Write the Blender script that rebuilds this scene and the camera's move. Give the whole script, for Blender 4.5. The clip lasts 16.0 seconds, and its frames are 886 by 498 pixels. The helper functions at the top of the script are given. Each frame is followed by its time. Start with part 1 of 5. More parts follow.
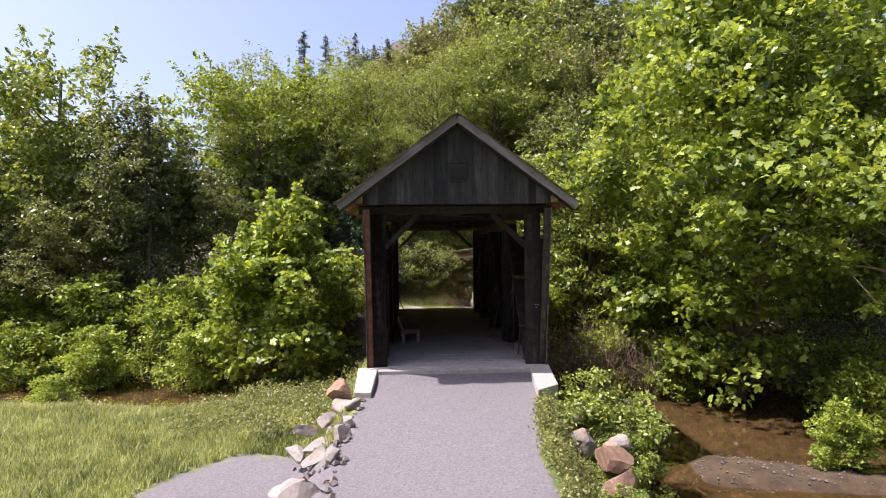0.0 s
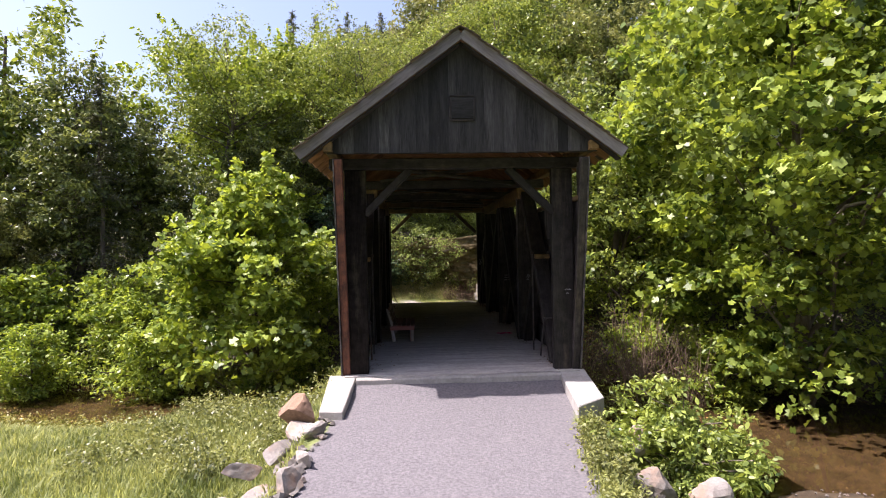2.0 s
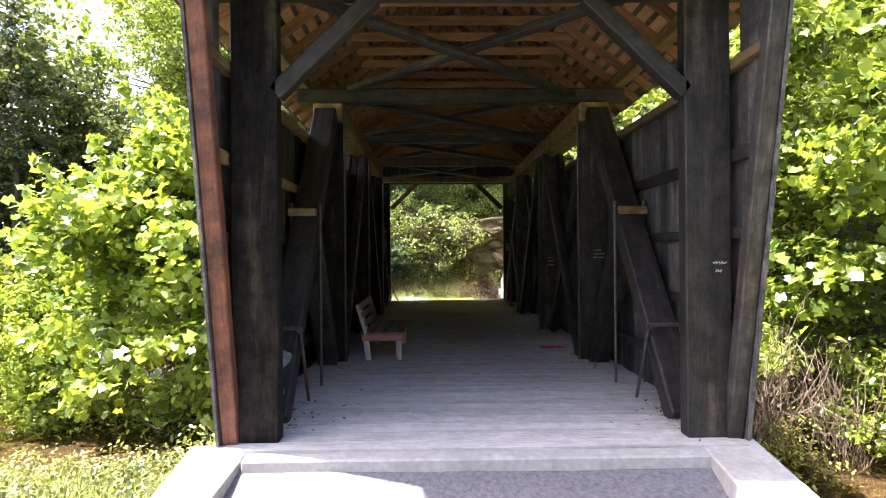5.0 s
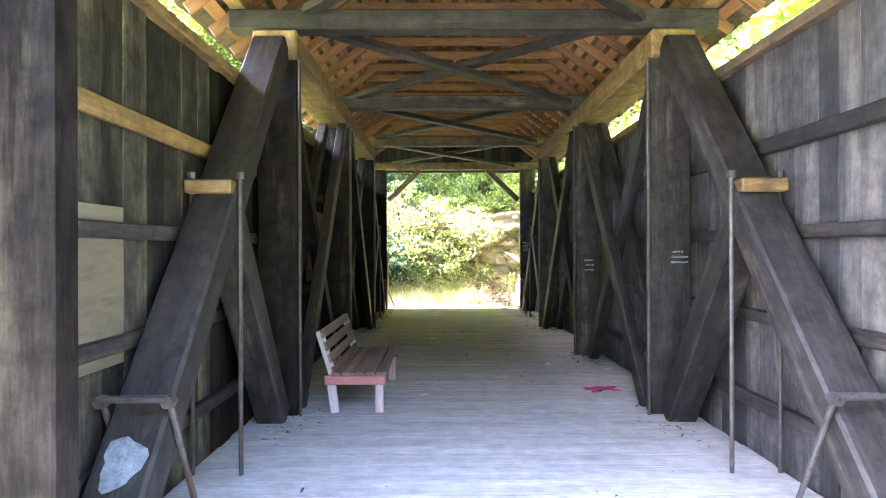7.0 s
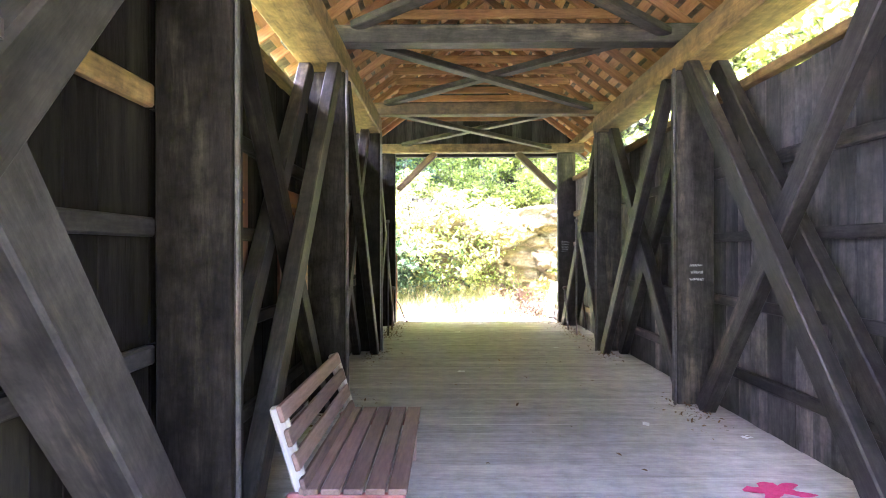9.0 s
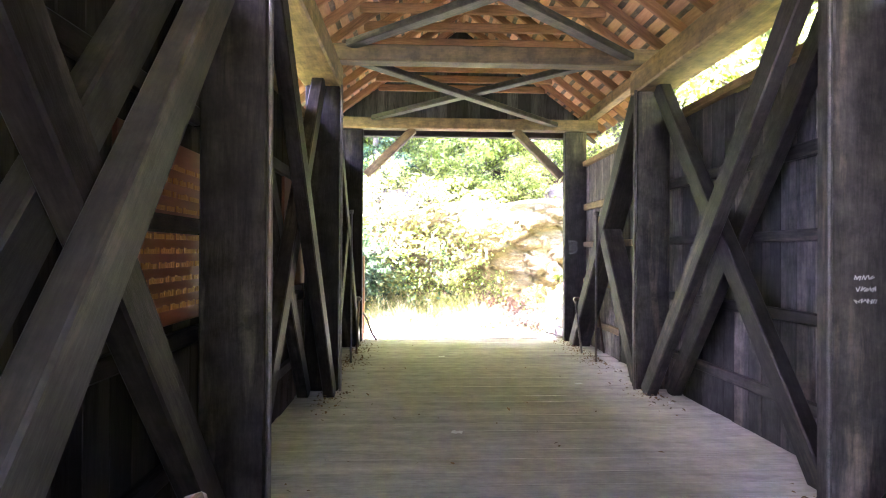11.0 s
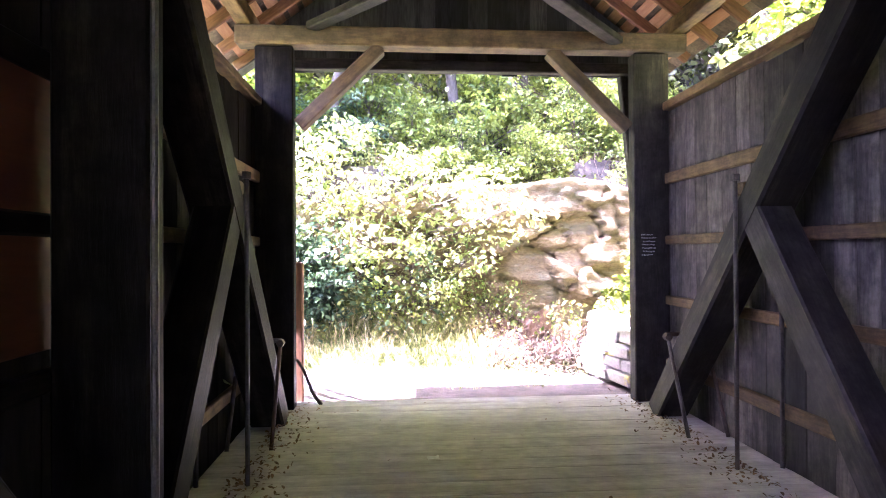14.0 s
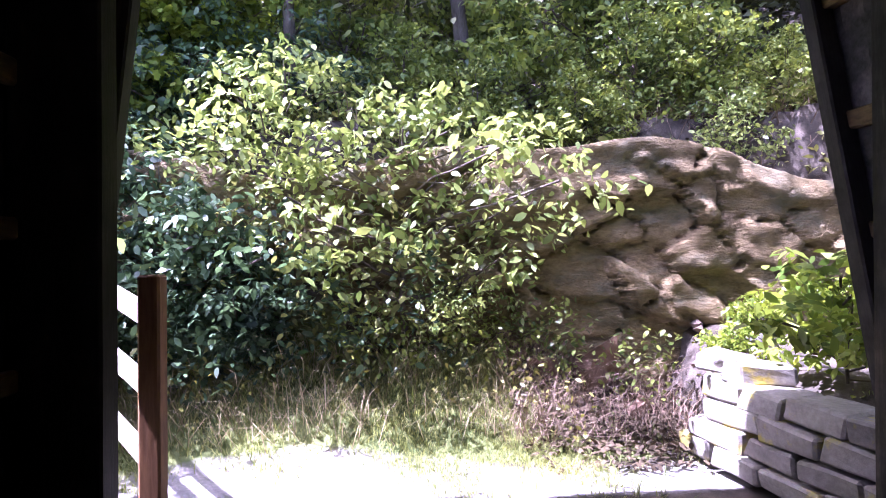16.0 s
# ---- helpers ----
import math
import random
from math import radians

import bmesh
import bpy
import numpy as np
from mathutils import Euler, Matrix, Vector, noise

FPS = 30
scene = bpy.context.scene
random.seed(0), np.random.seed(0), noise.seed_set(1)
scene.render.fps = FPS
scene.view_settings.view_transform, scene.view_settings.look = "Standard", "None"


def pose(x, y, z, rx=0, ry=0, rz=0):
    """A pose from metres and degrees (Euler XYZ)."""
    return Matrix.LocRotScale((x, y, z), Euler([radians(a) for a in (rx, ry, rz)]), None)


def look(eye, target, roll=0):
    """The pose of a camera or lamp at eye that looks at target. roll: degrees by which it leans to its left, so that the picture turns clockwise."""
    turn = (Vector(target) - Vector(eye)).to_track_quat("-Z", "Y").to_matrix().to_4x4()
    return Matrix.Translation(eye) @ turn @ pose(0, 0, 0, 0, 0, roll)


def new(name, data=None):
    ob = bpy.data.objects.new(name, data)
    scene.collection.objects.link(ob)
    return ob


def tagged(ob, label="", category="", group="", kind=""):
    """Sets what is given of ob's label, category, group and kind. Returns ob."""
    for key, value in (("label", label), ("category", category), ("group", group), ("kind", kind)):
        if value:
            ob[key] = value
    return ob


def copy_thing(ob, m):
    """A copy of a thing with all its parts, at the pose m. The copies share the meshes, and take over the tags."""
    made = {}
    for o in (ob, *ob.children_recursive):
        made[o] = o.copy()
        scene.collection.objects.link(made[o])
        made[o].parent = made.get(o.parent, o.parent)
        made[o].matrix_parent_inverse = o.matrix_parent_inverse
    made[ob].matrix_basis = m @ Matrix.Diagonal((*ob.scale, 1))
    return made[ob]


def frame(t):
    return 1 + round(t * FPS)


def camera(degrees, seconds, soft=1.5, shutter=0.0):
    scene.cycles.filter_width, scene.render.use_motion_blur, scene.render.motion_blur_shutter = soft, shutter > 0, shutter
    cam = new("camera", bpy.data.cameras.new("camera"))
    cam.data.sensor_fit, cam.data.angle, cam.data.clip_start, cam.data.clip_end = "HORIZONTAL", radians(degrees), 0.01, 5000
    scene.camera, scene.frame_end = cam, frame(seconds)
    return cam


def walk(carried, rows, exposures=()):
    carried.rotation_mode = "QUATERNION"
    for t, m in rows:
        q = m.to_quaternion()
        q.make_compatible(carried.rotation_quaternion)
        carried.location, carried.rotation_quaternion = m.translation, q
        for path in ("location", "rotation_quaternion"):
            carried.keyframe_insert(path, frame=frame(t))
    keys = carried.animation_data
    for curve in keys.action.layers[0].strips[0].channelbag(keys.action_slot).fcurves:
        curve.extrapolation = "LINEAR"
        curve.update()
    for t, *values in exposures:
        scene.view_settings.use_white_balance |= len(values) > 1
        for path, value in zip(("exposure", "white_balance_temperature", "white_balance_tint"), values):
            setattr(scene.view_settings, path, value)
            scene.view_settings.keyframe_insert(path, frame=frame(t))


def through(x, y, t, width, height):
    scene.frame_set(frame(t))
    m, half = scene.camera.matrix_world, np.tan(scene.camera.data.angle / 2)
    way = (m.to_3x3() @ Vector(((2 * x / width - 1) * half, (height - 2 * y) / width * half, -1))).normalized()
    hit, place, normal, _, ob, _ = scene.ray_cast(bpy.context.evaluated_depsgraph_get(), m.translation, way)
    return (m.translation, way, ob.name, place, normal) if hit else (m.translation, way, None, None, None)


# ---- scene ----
cam = camera(74.5, 16.0, 1.0)

PATH = [
    (0, (-1.063, -15.119, 2.993), (-0.964, -13.122, 2.99), -0.6),
    (0.5, (-1.039, -14.295, 2.758), (-0.94, -12.297, 2.755), -0.9),
    (1, (-1.041, -13.344, 2.602), (-0.934, -11.347, 2.597), -0.9),
    (1.5, (-0.94, -12.416, 2.474), (-0.842, -10.418, 2.475), -0.9),
    (2, (-0.896, -11.386, 2.362), (-0.794, -9.388, 2.358), -1.0),
    (2.5, (-0.794, -10.322, 2.182), (-0.695, -8.324, 2.179), -0.9),
    (3, (-0.711, -9.257, 2.033), (-0.616, -7.259, 2.032), -0.8),
    (3.5, (-0.655, -8.189, 1.842), (-0.561, -6.191, 1.846), -0.6),
    (4, (-0.596, -7.152, 1.695), (-0.51, -5.154, 1.698), -0.5),
    (4.2, (-0.549, -6.756, 1.655), (-0.476, -4.757, 1.66), -0.5),
    (6.3, (-0.371, -3.492, 1.644), (-0.361, -1.492, 1.647), -0.2),
    (6.5, (-0.361, -3.204, 1.636), (-0.352, -1.204, 1.64), -0.2),
    (7, (-0.33, -2.504, 1.664), (-0.325, -0.504, 1.665), -0.2),
    (7.5, (-0.369, -1.805, 1.633), (-0.375, 0.195, 1.637), -0.1),
    (8, (-0.496, -1.044, 1.636), (-0.52, 0.955, 1.639), -0.2),
    (8.2, (-0.553, -0.73, 1.637), (-0.578, 1.27, 1.643), -0.1),
    (10.3, (-0.813, 2.113, 1.693), (-0.765, 4.113, 1.689), 0.1),
    (10.5, (-0.844, 2.417, 1.646), (-0.778, 4.416, 1.651), 0.4),
    (11, (-0.854, 3.034, 1.635), (-0.766, 5.032, 1.644), 0.3),
    (11.5, (-0.861, 3.641, 1.63), (-0.769, 5.639, 1.643), 0.2),
    (12, (-0.859, 4.269, 1.634), (-0.742, 6.266, 1.648), 0.1),
    (12.5, (-0.839, 4.968, 1.658), (-0.701, 6.964, 1.669), -0.1),
    (13, (-0.808, 5.746, 1.637), (-0.661, 7.741, 1.651), -0.2),
    (13.5, (-0.78, 6.566, 1.646), (-0.631, 8.56, 1.659), -0.2),
    (14, (-0.719, 7.373, 1.656), (-0.575, 9.368, 1.668), -0.3),
    (14.5, (-0.673, 8.231, 1.656), (-0.535, 10.226, 1.664), -0.4),
    (15, (-0.63, 9.13, 1.666), (-0.489, 11.125, 1.671), -0.1),
    (15.5, (-0.647, 10.032, 1.693), (-0.489, 12.026, 1.692), -0.3),
    (16, (-0.545, 10.976, 1.67), (-0.4, 12.971, 1.678), -0.4),
]
EXPOSURES = [(0.0, 0.8, 6300, 26), (3.0, 1.15, 6300, 26), (4.2, 1.6, 6300, 24), (6.3, 4.6, 5600, 18), (8.2, 6.05, 5600, 28), (10.3, 6.45, 5450, 40), (12.5, 6.3, 5350, 54),
             (13.5, 5.85, 5250, 58), (14.5, 5.1, 5250, 58), (15.5, 3.7, 5150, 54), (16.0, 2.9, 5050, 54)]
walk(cam, [(t, look(eye, target, roll)) for t, eye, target, roll in PATH], EXPOSURES)

# ---- light ----
LIGHT_WAY = Vector((2.44, 0.13, -4.375)).normalized()
sun_height = math.asin(-LIGHT_WAY.z)
sun_turn = math.atan2(-LIGHT_WAY.x, -LIGHT_WAY.y)
world = bpy.data.worlds.new("sky")
scene.world = world
world.use_nodes = True
wn = world.node_tree
sky = wn.nodes.new("ShaderNodeTexSky")
sky.sky_type = "NISHITA"
sky.sun_disc = False
sky.sun_elevation = sun_height
sky.sun_rotation = sun_turn
sky.air_density, sky.dust_density, sky.ozone_density = 1.0, 4.0, 1.0
back = wn.nodes["Background"]
back.inputs["Strength"].default_value = 0.15
wn.links.new(sky.outputs["Color"], back.inputs["Color"])
sun_data = bpy.data.lights.new("sun", "SUN")
sun_data.energy, sun_data.angle, sun_data.color = 5.0, radians(0.53), (1.0, 0.95, 0.86)
sun = new("sun", sun_data)
sun.matrix_basis = look((-20, -3, 36), Vector((-20, -3, 36)) + LIGHT_WAY)

# ---- materials ----
def material(name, dark, light, scale=4.0, stretch=(1, 1, 1), rough=0.8, bump=0.3, grain=6.0, stain=None, stain_scale=0.6,
             metal=0.0, per_piece=0.25, space="Object", fine=0.5, stain_edge=(0.5, 0.68), island=False, dist=0.01, sheen=0.5, mottle=0.0):
    """Two scales of noise between two colours, a third colour in stains, each piece a little lighter or darker."""
    m = bpy.data.materials.new(name)
    m.use_nodes = True
    nt = m.node_tree
    n, l = nt.nodes, nt.links
    bsdf = n["Principled BSDF"]
    bsdf.inputs["Roughness"].default_value, bsdf.inputs["Metallic"].default_value = rough, metal
    bsdf.inputs["Specular IOR Level"].default_value = sheen
    tc = n.new("ShaderNodeTexCoord")
    info = n.new("ShaderNodeObjectInfo")
    geo = n.new("ShaderNodeNewGeometry")
    rnd = geo.outputs["Random Per Island"] if island else info.outputs["Random"]
    off = n.new("ShaderNodeVectorMath")
    off.operation = "MULTIPLY_ADD"
    src = tc.outputs["Object"] if space == "Object" else geo.outputs["Position"]
    comb = n.new("ShaderNodeCombineXYZ")
    for k in range(3):
        l.new(rnd, comb.inputs[k])
    off.inputs[1].default_value = (37.0, 53.0, 71.0)
    l.new(comb.outputs[0], off.inputs[0])
    l.new(src, off.inputs[2])
    mp = n.new("ShaderNodeMapping")
    mp.inputs["Scale"].default_value = stretch
    l.new(off.outputs[0] if space == "Object" else src, mp.inputs["Vector"])
    big = n.new("ShaderNodeTexNoise")
    big.inputs["Scale"].default_value, big.inputs["Detail"].default_value = scale, 6
    l.new(mp.outputs[0], big.inputs["Vector"])
    sm = n.new("ShaderNodeTexNoise")
    sm.inputs["Scale"].default_value, sm.inputs["Detail"].default_value, sm.inputs["Roughness"].default_value = scale * grain, 5, 0.65
    l.new(mp.outputs[0], sm.inputs["Vector"])
    mix = n.new("ShaderNodeMix")
    mix.inputs[0].default_value = fine
    l.new(big.outputs["Fac"], mix.inputs[2])
    l.new(sm.outputs["Fac"], mix.inputs[3])
    ramp = n.new("ShaderNodeValToRGB")
    ramp.color_ramp.elements[0].position, ramp.color_ramp.elements[1].position = 0.34, 0.66
    ramp.color_ramp.elements[0].color, ramp.color_ramp.elements[1].color = (*dark, 1), (*light, 1)
    l.new(mix.outputs[0], ramp.inputs[0])
    col = ramp.outputs[0]
    if stain:
        st = n.new("ShaderNodeTexNoise")
        st.inputs["Scale"].default_value, st.inputs["Detail"].default_value = stain_scale, 8
        st.inputs["Roughness"].default_value = 0.65
        l.new(mp.outputs[0], st.inputs["Vector"])
        sr = n.new("ShaderNodeValToRGB")
        sr.color_ramp.elements[0].position, sr.color_ramp.elements[1].position = stain_edge
        l.new(st.outputs["Fac"], sr.inputs[0])
        sx = n.new("ShaderNodeMix")
        sx.data_type = "RGBA"
        l.new(sr.outputs[0], sx.inputs[0])
        l.new(col, sx.inputs[6])
        sx.inputs[7].default_value = (*stain, 1)
        col = sx.outputs[2]
    hsv = n.new("ShaderNodeHueSaturation")
    rng = n.new("ShaderNodeMapRange")
    rng.inputs["To Min"].default_value, rng.inputs["To Max"].default_value = 1 - per_piece, 1 + per_piece
    l.new(rnd, rng.inputs["Value"])
    value = rng.outputs[0]
    if mottle:
        # knots, handling and dirt: uneven patches at a hand's width
        mn = n.new("ShaderNodeTexNoise")
        mn.inputs["Scale"].default_value, mn.inputs["Detail"].default_value, mn.inputs["Roughness"].default_value = 5.5, 9, 0.72
        l.new(off.outputs[0], mn.inputs["Vector"])
        mr = n.new("ShaderNodeMapRange")
        mr.inputs["From Min"].default_value, mr.inputs["From Max"].default_value = 0.36, 0.66
        mr.inputs["To Min"].default_value, mr.inputs["To Max"].default_value = 1 - mottle, 1 + mottle * 1.3
        l.new(mn.outputs["Fac"], mr.inputs["Value"])
        mm = n.new("ShaderNodeMath")
        mm.operation = "MULTIPLY"
        l.new(value, mm.inputs[0]), l.new(mr.outputs[0], mm.inputs[1])
        value = mm.outputs[0]
    l.new(value, hsv.inputs["Value"])
    l.new(col, hsv.inputs["Color"])
    l.new(hsv.outputs[0], bsdf.inputs["Base Color"])
    if bump:
        b = n.new("ShaderNodeBump")
        b.inputs["Strength"].default_value, b.inputs["Distance"].default_value = bump, dist
        l.new(mix.outputs[0], b.inputs["Height"])
        l.new(b.outputs[0], bsdf.inputs["Normal"])
    return m


GRAIN = (0.12, 1, 1)
WOOD_TIMBER = material("weathered_timber", (0.0115, 0.0092, 0.0083), (0.044, 0.0375, 0.034), 9, GRAIN, 0.6, 0.4, stain=(0.105, 0.080, 0.058), stain_scale=5.0, stain_edge=(0.56, 0.72), per_piece=0.35, sheen=0.3, mottle=0.5)
# shade of the left side put into a darker copy of the timber
WOOD_SHADED = material("shaded_timber", (0.0045, 0.0035, 0.0032), (0.021, 0.0165, 0.0145), 9, GRAIN, 0.55, 0.4, stain=(0.040, 0.034, 0.024), stain_scale=5.0, stain_edge=(0.55, 0.68), per_piece=0.4, sheen=0.08, mottle=0.5)
# the left wall's shade put into its boards: a darker copy of the siding
SIDING_SHADED = material("shaded_boards", (0.0045, 0.0036, 0.0033), (0.020, 0.0165, 0.015), 7, GRAIN, 0.8, 0.5, stain=(0.035, 0.030, 0.022), stain_scale=3.0, per_piece=0.5, sheen=0.05)
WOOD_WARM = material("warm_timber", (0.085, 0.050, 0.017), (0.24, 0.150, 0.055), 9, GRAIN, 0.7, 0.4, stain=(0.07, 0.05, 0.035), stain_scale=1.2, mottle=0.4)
WOOD_RAFTER = material("rafter_wood", (0.11, 0.05, 0.022), (0.30, 0.15, 0.07), 9, GRAIN, 0.8, 0.35)
WOOD_SIDING = material("siding_boards", (0.016, 0.014, 0.0142), (0.072, 0.066, 0.065), 7, GRAIN, 0.8, 0.5, stain=(0.125, 0.105, 0.09), stain_scale=3.0, per_piece=0.5, mottle=0.45)
# a milder step of the same painted shade, for the left wall's near panel
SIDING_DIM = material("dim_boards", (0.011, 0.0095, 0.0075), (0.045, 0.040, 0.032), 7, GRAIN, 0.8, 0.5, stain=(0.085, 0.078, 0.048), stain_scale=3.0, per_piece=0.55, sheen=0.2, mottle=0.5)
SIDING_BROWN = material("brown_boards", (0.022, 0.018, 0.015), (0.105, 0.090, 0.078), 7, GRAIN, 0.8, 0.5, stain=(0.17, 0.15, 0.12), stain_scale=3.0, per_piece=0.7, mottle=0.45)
WOOD_GABLE = material("gable_boards", (0.006, 0.0056, 0.006), (0.055, 0.053, 0.053), 7, GRAIN, 0.9, 0.5, stain=(0.085, 0.082, 0.08), stain_scale=4.0, stain_edge=(0.58, 0.72), per_piece=0.75)
WOOD_BARGE = material("barge_board", (0.10, 0.09, 0.085), (0.24, 0.22, 0.21), 8, GRAIN, 0.85, 0.4)
WOOD_RED = material("red_stud", (0.06, 0.019, 0.011), (0.17, 0.058, 0.030), 8, GRAIN, 0.7, 0.35, stain=(0.07, 0.05, 0.045), stain_scale=1.2, mottle=0.5)
WOOD_FLOOR = material("floor_planks", (0.31, 0.288, 0.265), (0.52, 0.49, 0.455), 6, GRAIN, 0.85, 0.5, stain=(0.20, 0.18, 0.16), stain_scale=2.2, stain_edge=(0.62, 0.75), per_piece=0.07, mottle=0.16)
SHINGLE = material("wood_shingle", (0.05, 0.04, 0.03), (0.20, 0.15, 0.10), 6, (1, 1, 1), 0.9, 0.4, per_piece=0.35, island=True)
SHEATH = material("roof_sheathing", (0.30, 0.14, 0.066), (0.50, 0.28, 0.145), 7, GRAIN, 0.8, 0.3, per_piece=0.3)
IRON = material("rusty_iron", (0.05, 0.045, 0.045), (0.13, 0.115, 0.11), 14, (1, 1, 1), 0.55, 0.2, stain=(0.12, 0.06, 0.03), metal=0.6)
CONCRETE = material("concrete", (0.25, 0.238, 0.22), (0.42, 0.405, 0.38), 3, (1, 1, 1), 0.9, 0.3, stain=(0.30, 0.28, 0.25), stain_scale=2.0, space="World", per_piece=0.08)
STONE = material("field_stone", (0.15, 0.135, 0.12), (0.33, 0.305, 0.28), 3, (1, 1, 1), 0.9, 0.6, stain=(0.30, 0.20, 0.14), stain_scale=2.0, per_piece=0.3, dist=0.03)
STONE_RED = material("red_sandstone", (0.10, 0.056, 0.036), (0.26, 0.165, 0.110), 3, (1, 1, 1), 0.9, 0.6, per_piece=0.2, dist=0.03)
STONE_WALL = material("cut_wall_stone", (0.17, 0.155, 0.135), (0.34, 0.315, 0.28), 4, (1, 1, 1), 0.9, 0.5, stain=(0.42, 0.36, 0.08), stain_scale=1.6, stain_edge=(0.56, 0.62), per_piece=0.25, dist=0.03)
ROCK = material("cliff_rock", (0.11, 0.080, 0.034), (0.31, 0.236, 0.118), 2.6, (1, 1, 2.2), 0.9, 0.9, stain=(0.16, 0.155, 0.10), stain_scale=1.1, space="World", per_piece=0.1, dist=0.08)

# ---- building helpers ----
def link_mesh(name, bm, mat, smooth=False):
    me = bpy.data.meshes.new(name)
    bm.to_mesh(me)
    bm.free()
    if mat:
        me.materials.append(mat)
    if smooth:
        me.polygons.foreach_set("use_smooth", [True] * len(me.polygons))
    return new(name, me)


def under(ob, parent, m=None):
    """Hangs ob under parent, with the world pose m."""
    if m is not None:
        ob.matrix_basis = m
    if parent is not None:
        ob.parent = parent
        w = parent.matrix_basis
        if parent.parent is not None:
            w = parent.parent.matrix_basis @ parent.matrix_parent_inverse @ w
        ob.matrix_parent_inverse = w.inverted()
    return ob


def part(name, bm, mat, parent, label="", m=None, smooth=False):
    ob = under(link_mesh(name, bm, mat, smooth), parent, m)
    return tagged(ob, label)


def holder(name, at=(0, 0, 0), rz=0.0, **tags):
    ob = new(name)
    ob.empty_display_size = 0.2
    ob.matrix_basis = pose(*at, 0, 0, rz)
    return tagged(ob, **tags)


def box(sx, sy, sz, bevel=0.008, at=(0, 0, 0), rough=0.0):
    bm = bmesh.new()
    bmesh.ops.create_cube(bm, size=1)
    for v in bm.verts:
        v.co = Vector((v.co.x * sx, v.co.y * sy, v.co.z * sz)) + Vector(at)
        if rough:
            v.co += Vector([random.uniform(-rough, rough) for _ in range(3)])
    if bevel:
        bmesh.ops.bevel(bm, geom=bm.edges[:], offset=min(bevel, 0.3 * min(sx, sy, sz)), segments=1, affect="EDGES", profile=0.5)
    return bm


def along(p, q, side=(0, 0, 1)):
    """A pose at the middle of p-q, with x along it and z as near to side as can be."""
    p, q = Vector(p), Vector(q)
    x = (q - p).normalized()
    s = Vector(side)
    y = s.cross(x).normalized()
    z = x.cross(y)
    m = Matrix((x, y, z)).transposed().to_4x4()
    m.translation = (p + q) / 2
    return m


BOARDS = {}


def timber(name, p, q, w, h, mat, parent, label="", side=(0, 0, 1), bevel=0.012):
    """A sawn timber from p to q: w across, h in the direction of side. Alike timbers share one mesh."""
    length = (Vector(q) - Vector(p)).length
    key = (name, round(length, 3), round(w, 3), round(h, 3), mat.name)
    if key in BOARDS:
        ob = new(name, BOARDS[key])
    else:
        ob = link_mesh(name, box(length, w, h, bevel), mat)
        BOARDS[key] = ob.data
    return tagged(under(ob, parent, along(p, q, side)), label)


def tube(p, q, r, sides=8):
    """A round bar, x along it, in its own space; use with along()."""
    length = (Vector(q) - Vector(p)).length
    bm = bmesh.new()
    bmesh.ops.create_cone(bm, cap_ends=True, segments=sides, radius1=r, radius2=r, depth=length, matrix=Matrix.Rotation(radians(90), 4, "Y"))
    return bm


def rod(name, p, q, r, mat, parent, label=""):
    return part(name, tube(p, q, r), mat, parent, label, along(p, q, (0.3, 1, 0.2)), smooth=False)

# ---- the covered bridge ----
POSTS = [-0.26, 3.41, 6.68, 9.97, 13.70]
MID = 6.70
EAVE_X, EAVE_Z, RIDGE_Z = 2.87, 4.08, 6.20
SLOPE = (RIDGE_Z - EAVE_Z) / EAVE_X
WALL_X = 2.27
WALL_TOP = 3.22


def roof_z(x):
    return RIDGE_Z - abs(x) * SLOPE


def flare(z, e=-1):
    """How far the mouth's sides lean out beyond its posts at the height z; the far mouth leans out more."""
    return (0.10 + 0.20 * max(z, 0)) if e < 0 else (0.20 + 0.235 * max(z, 0))


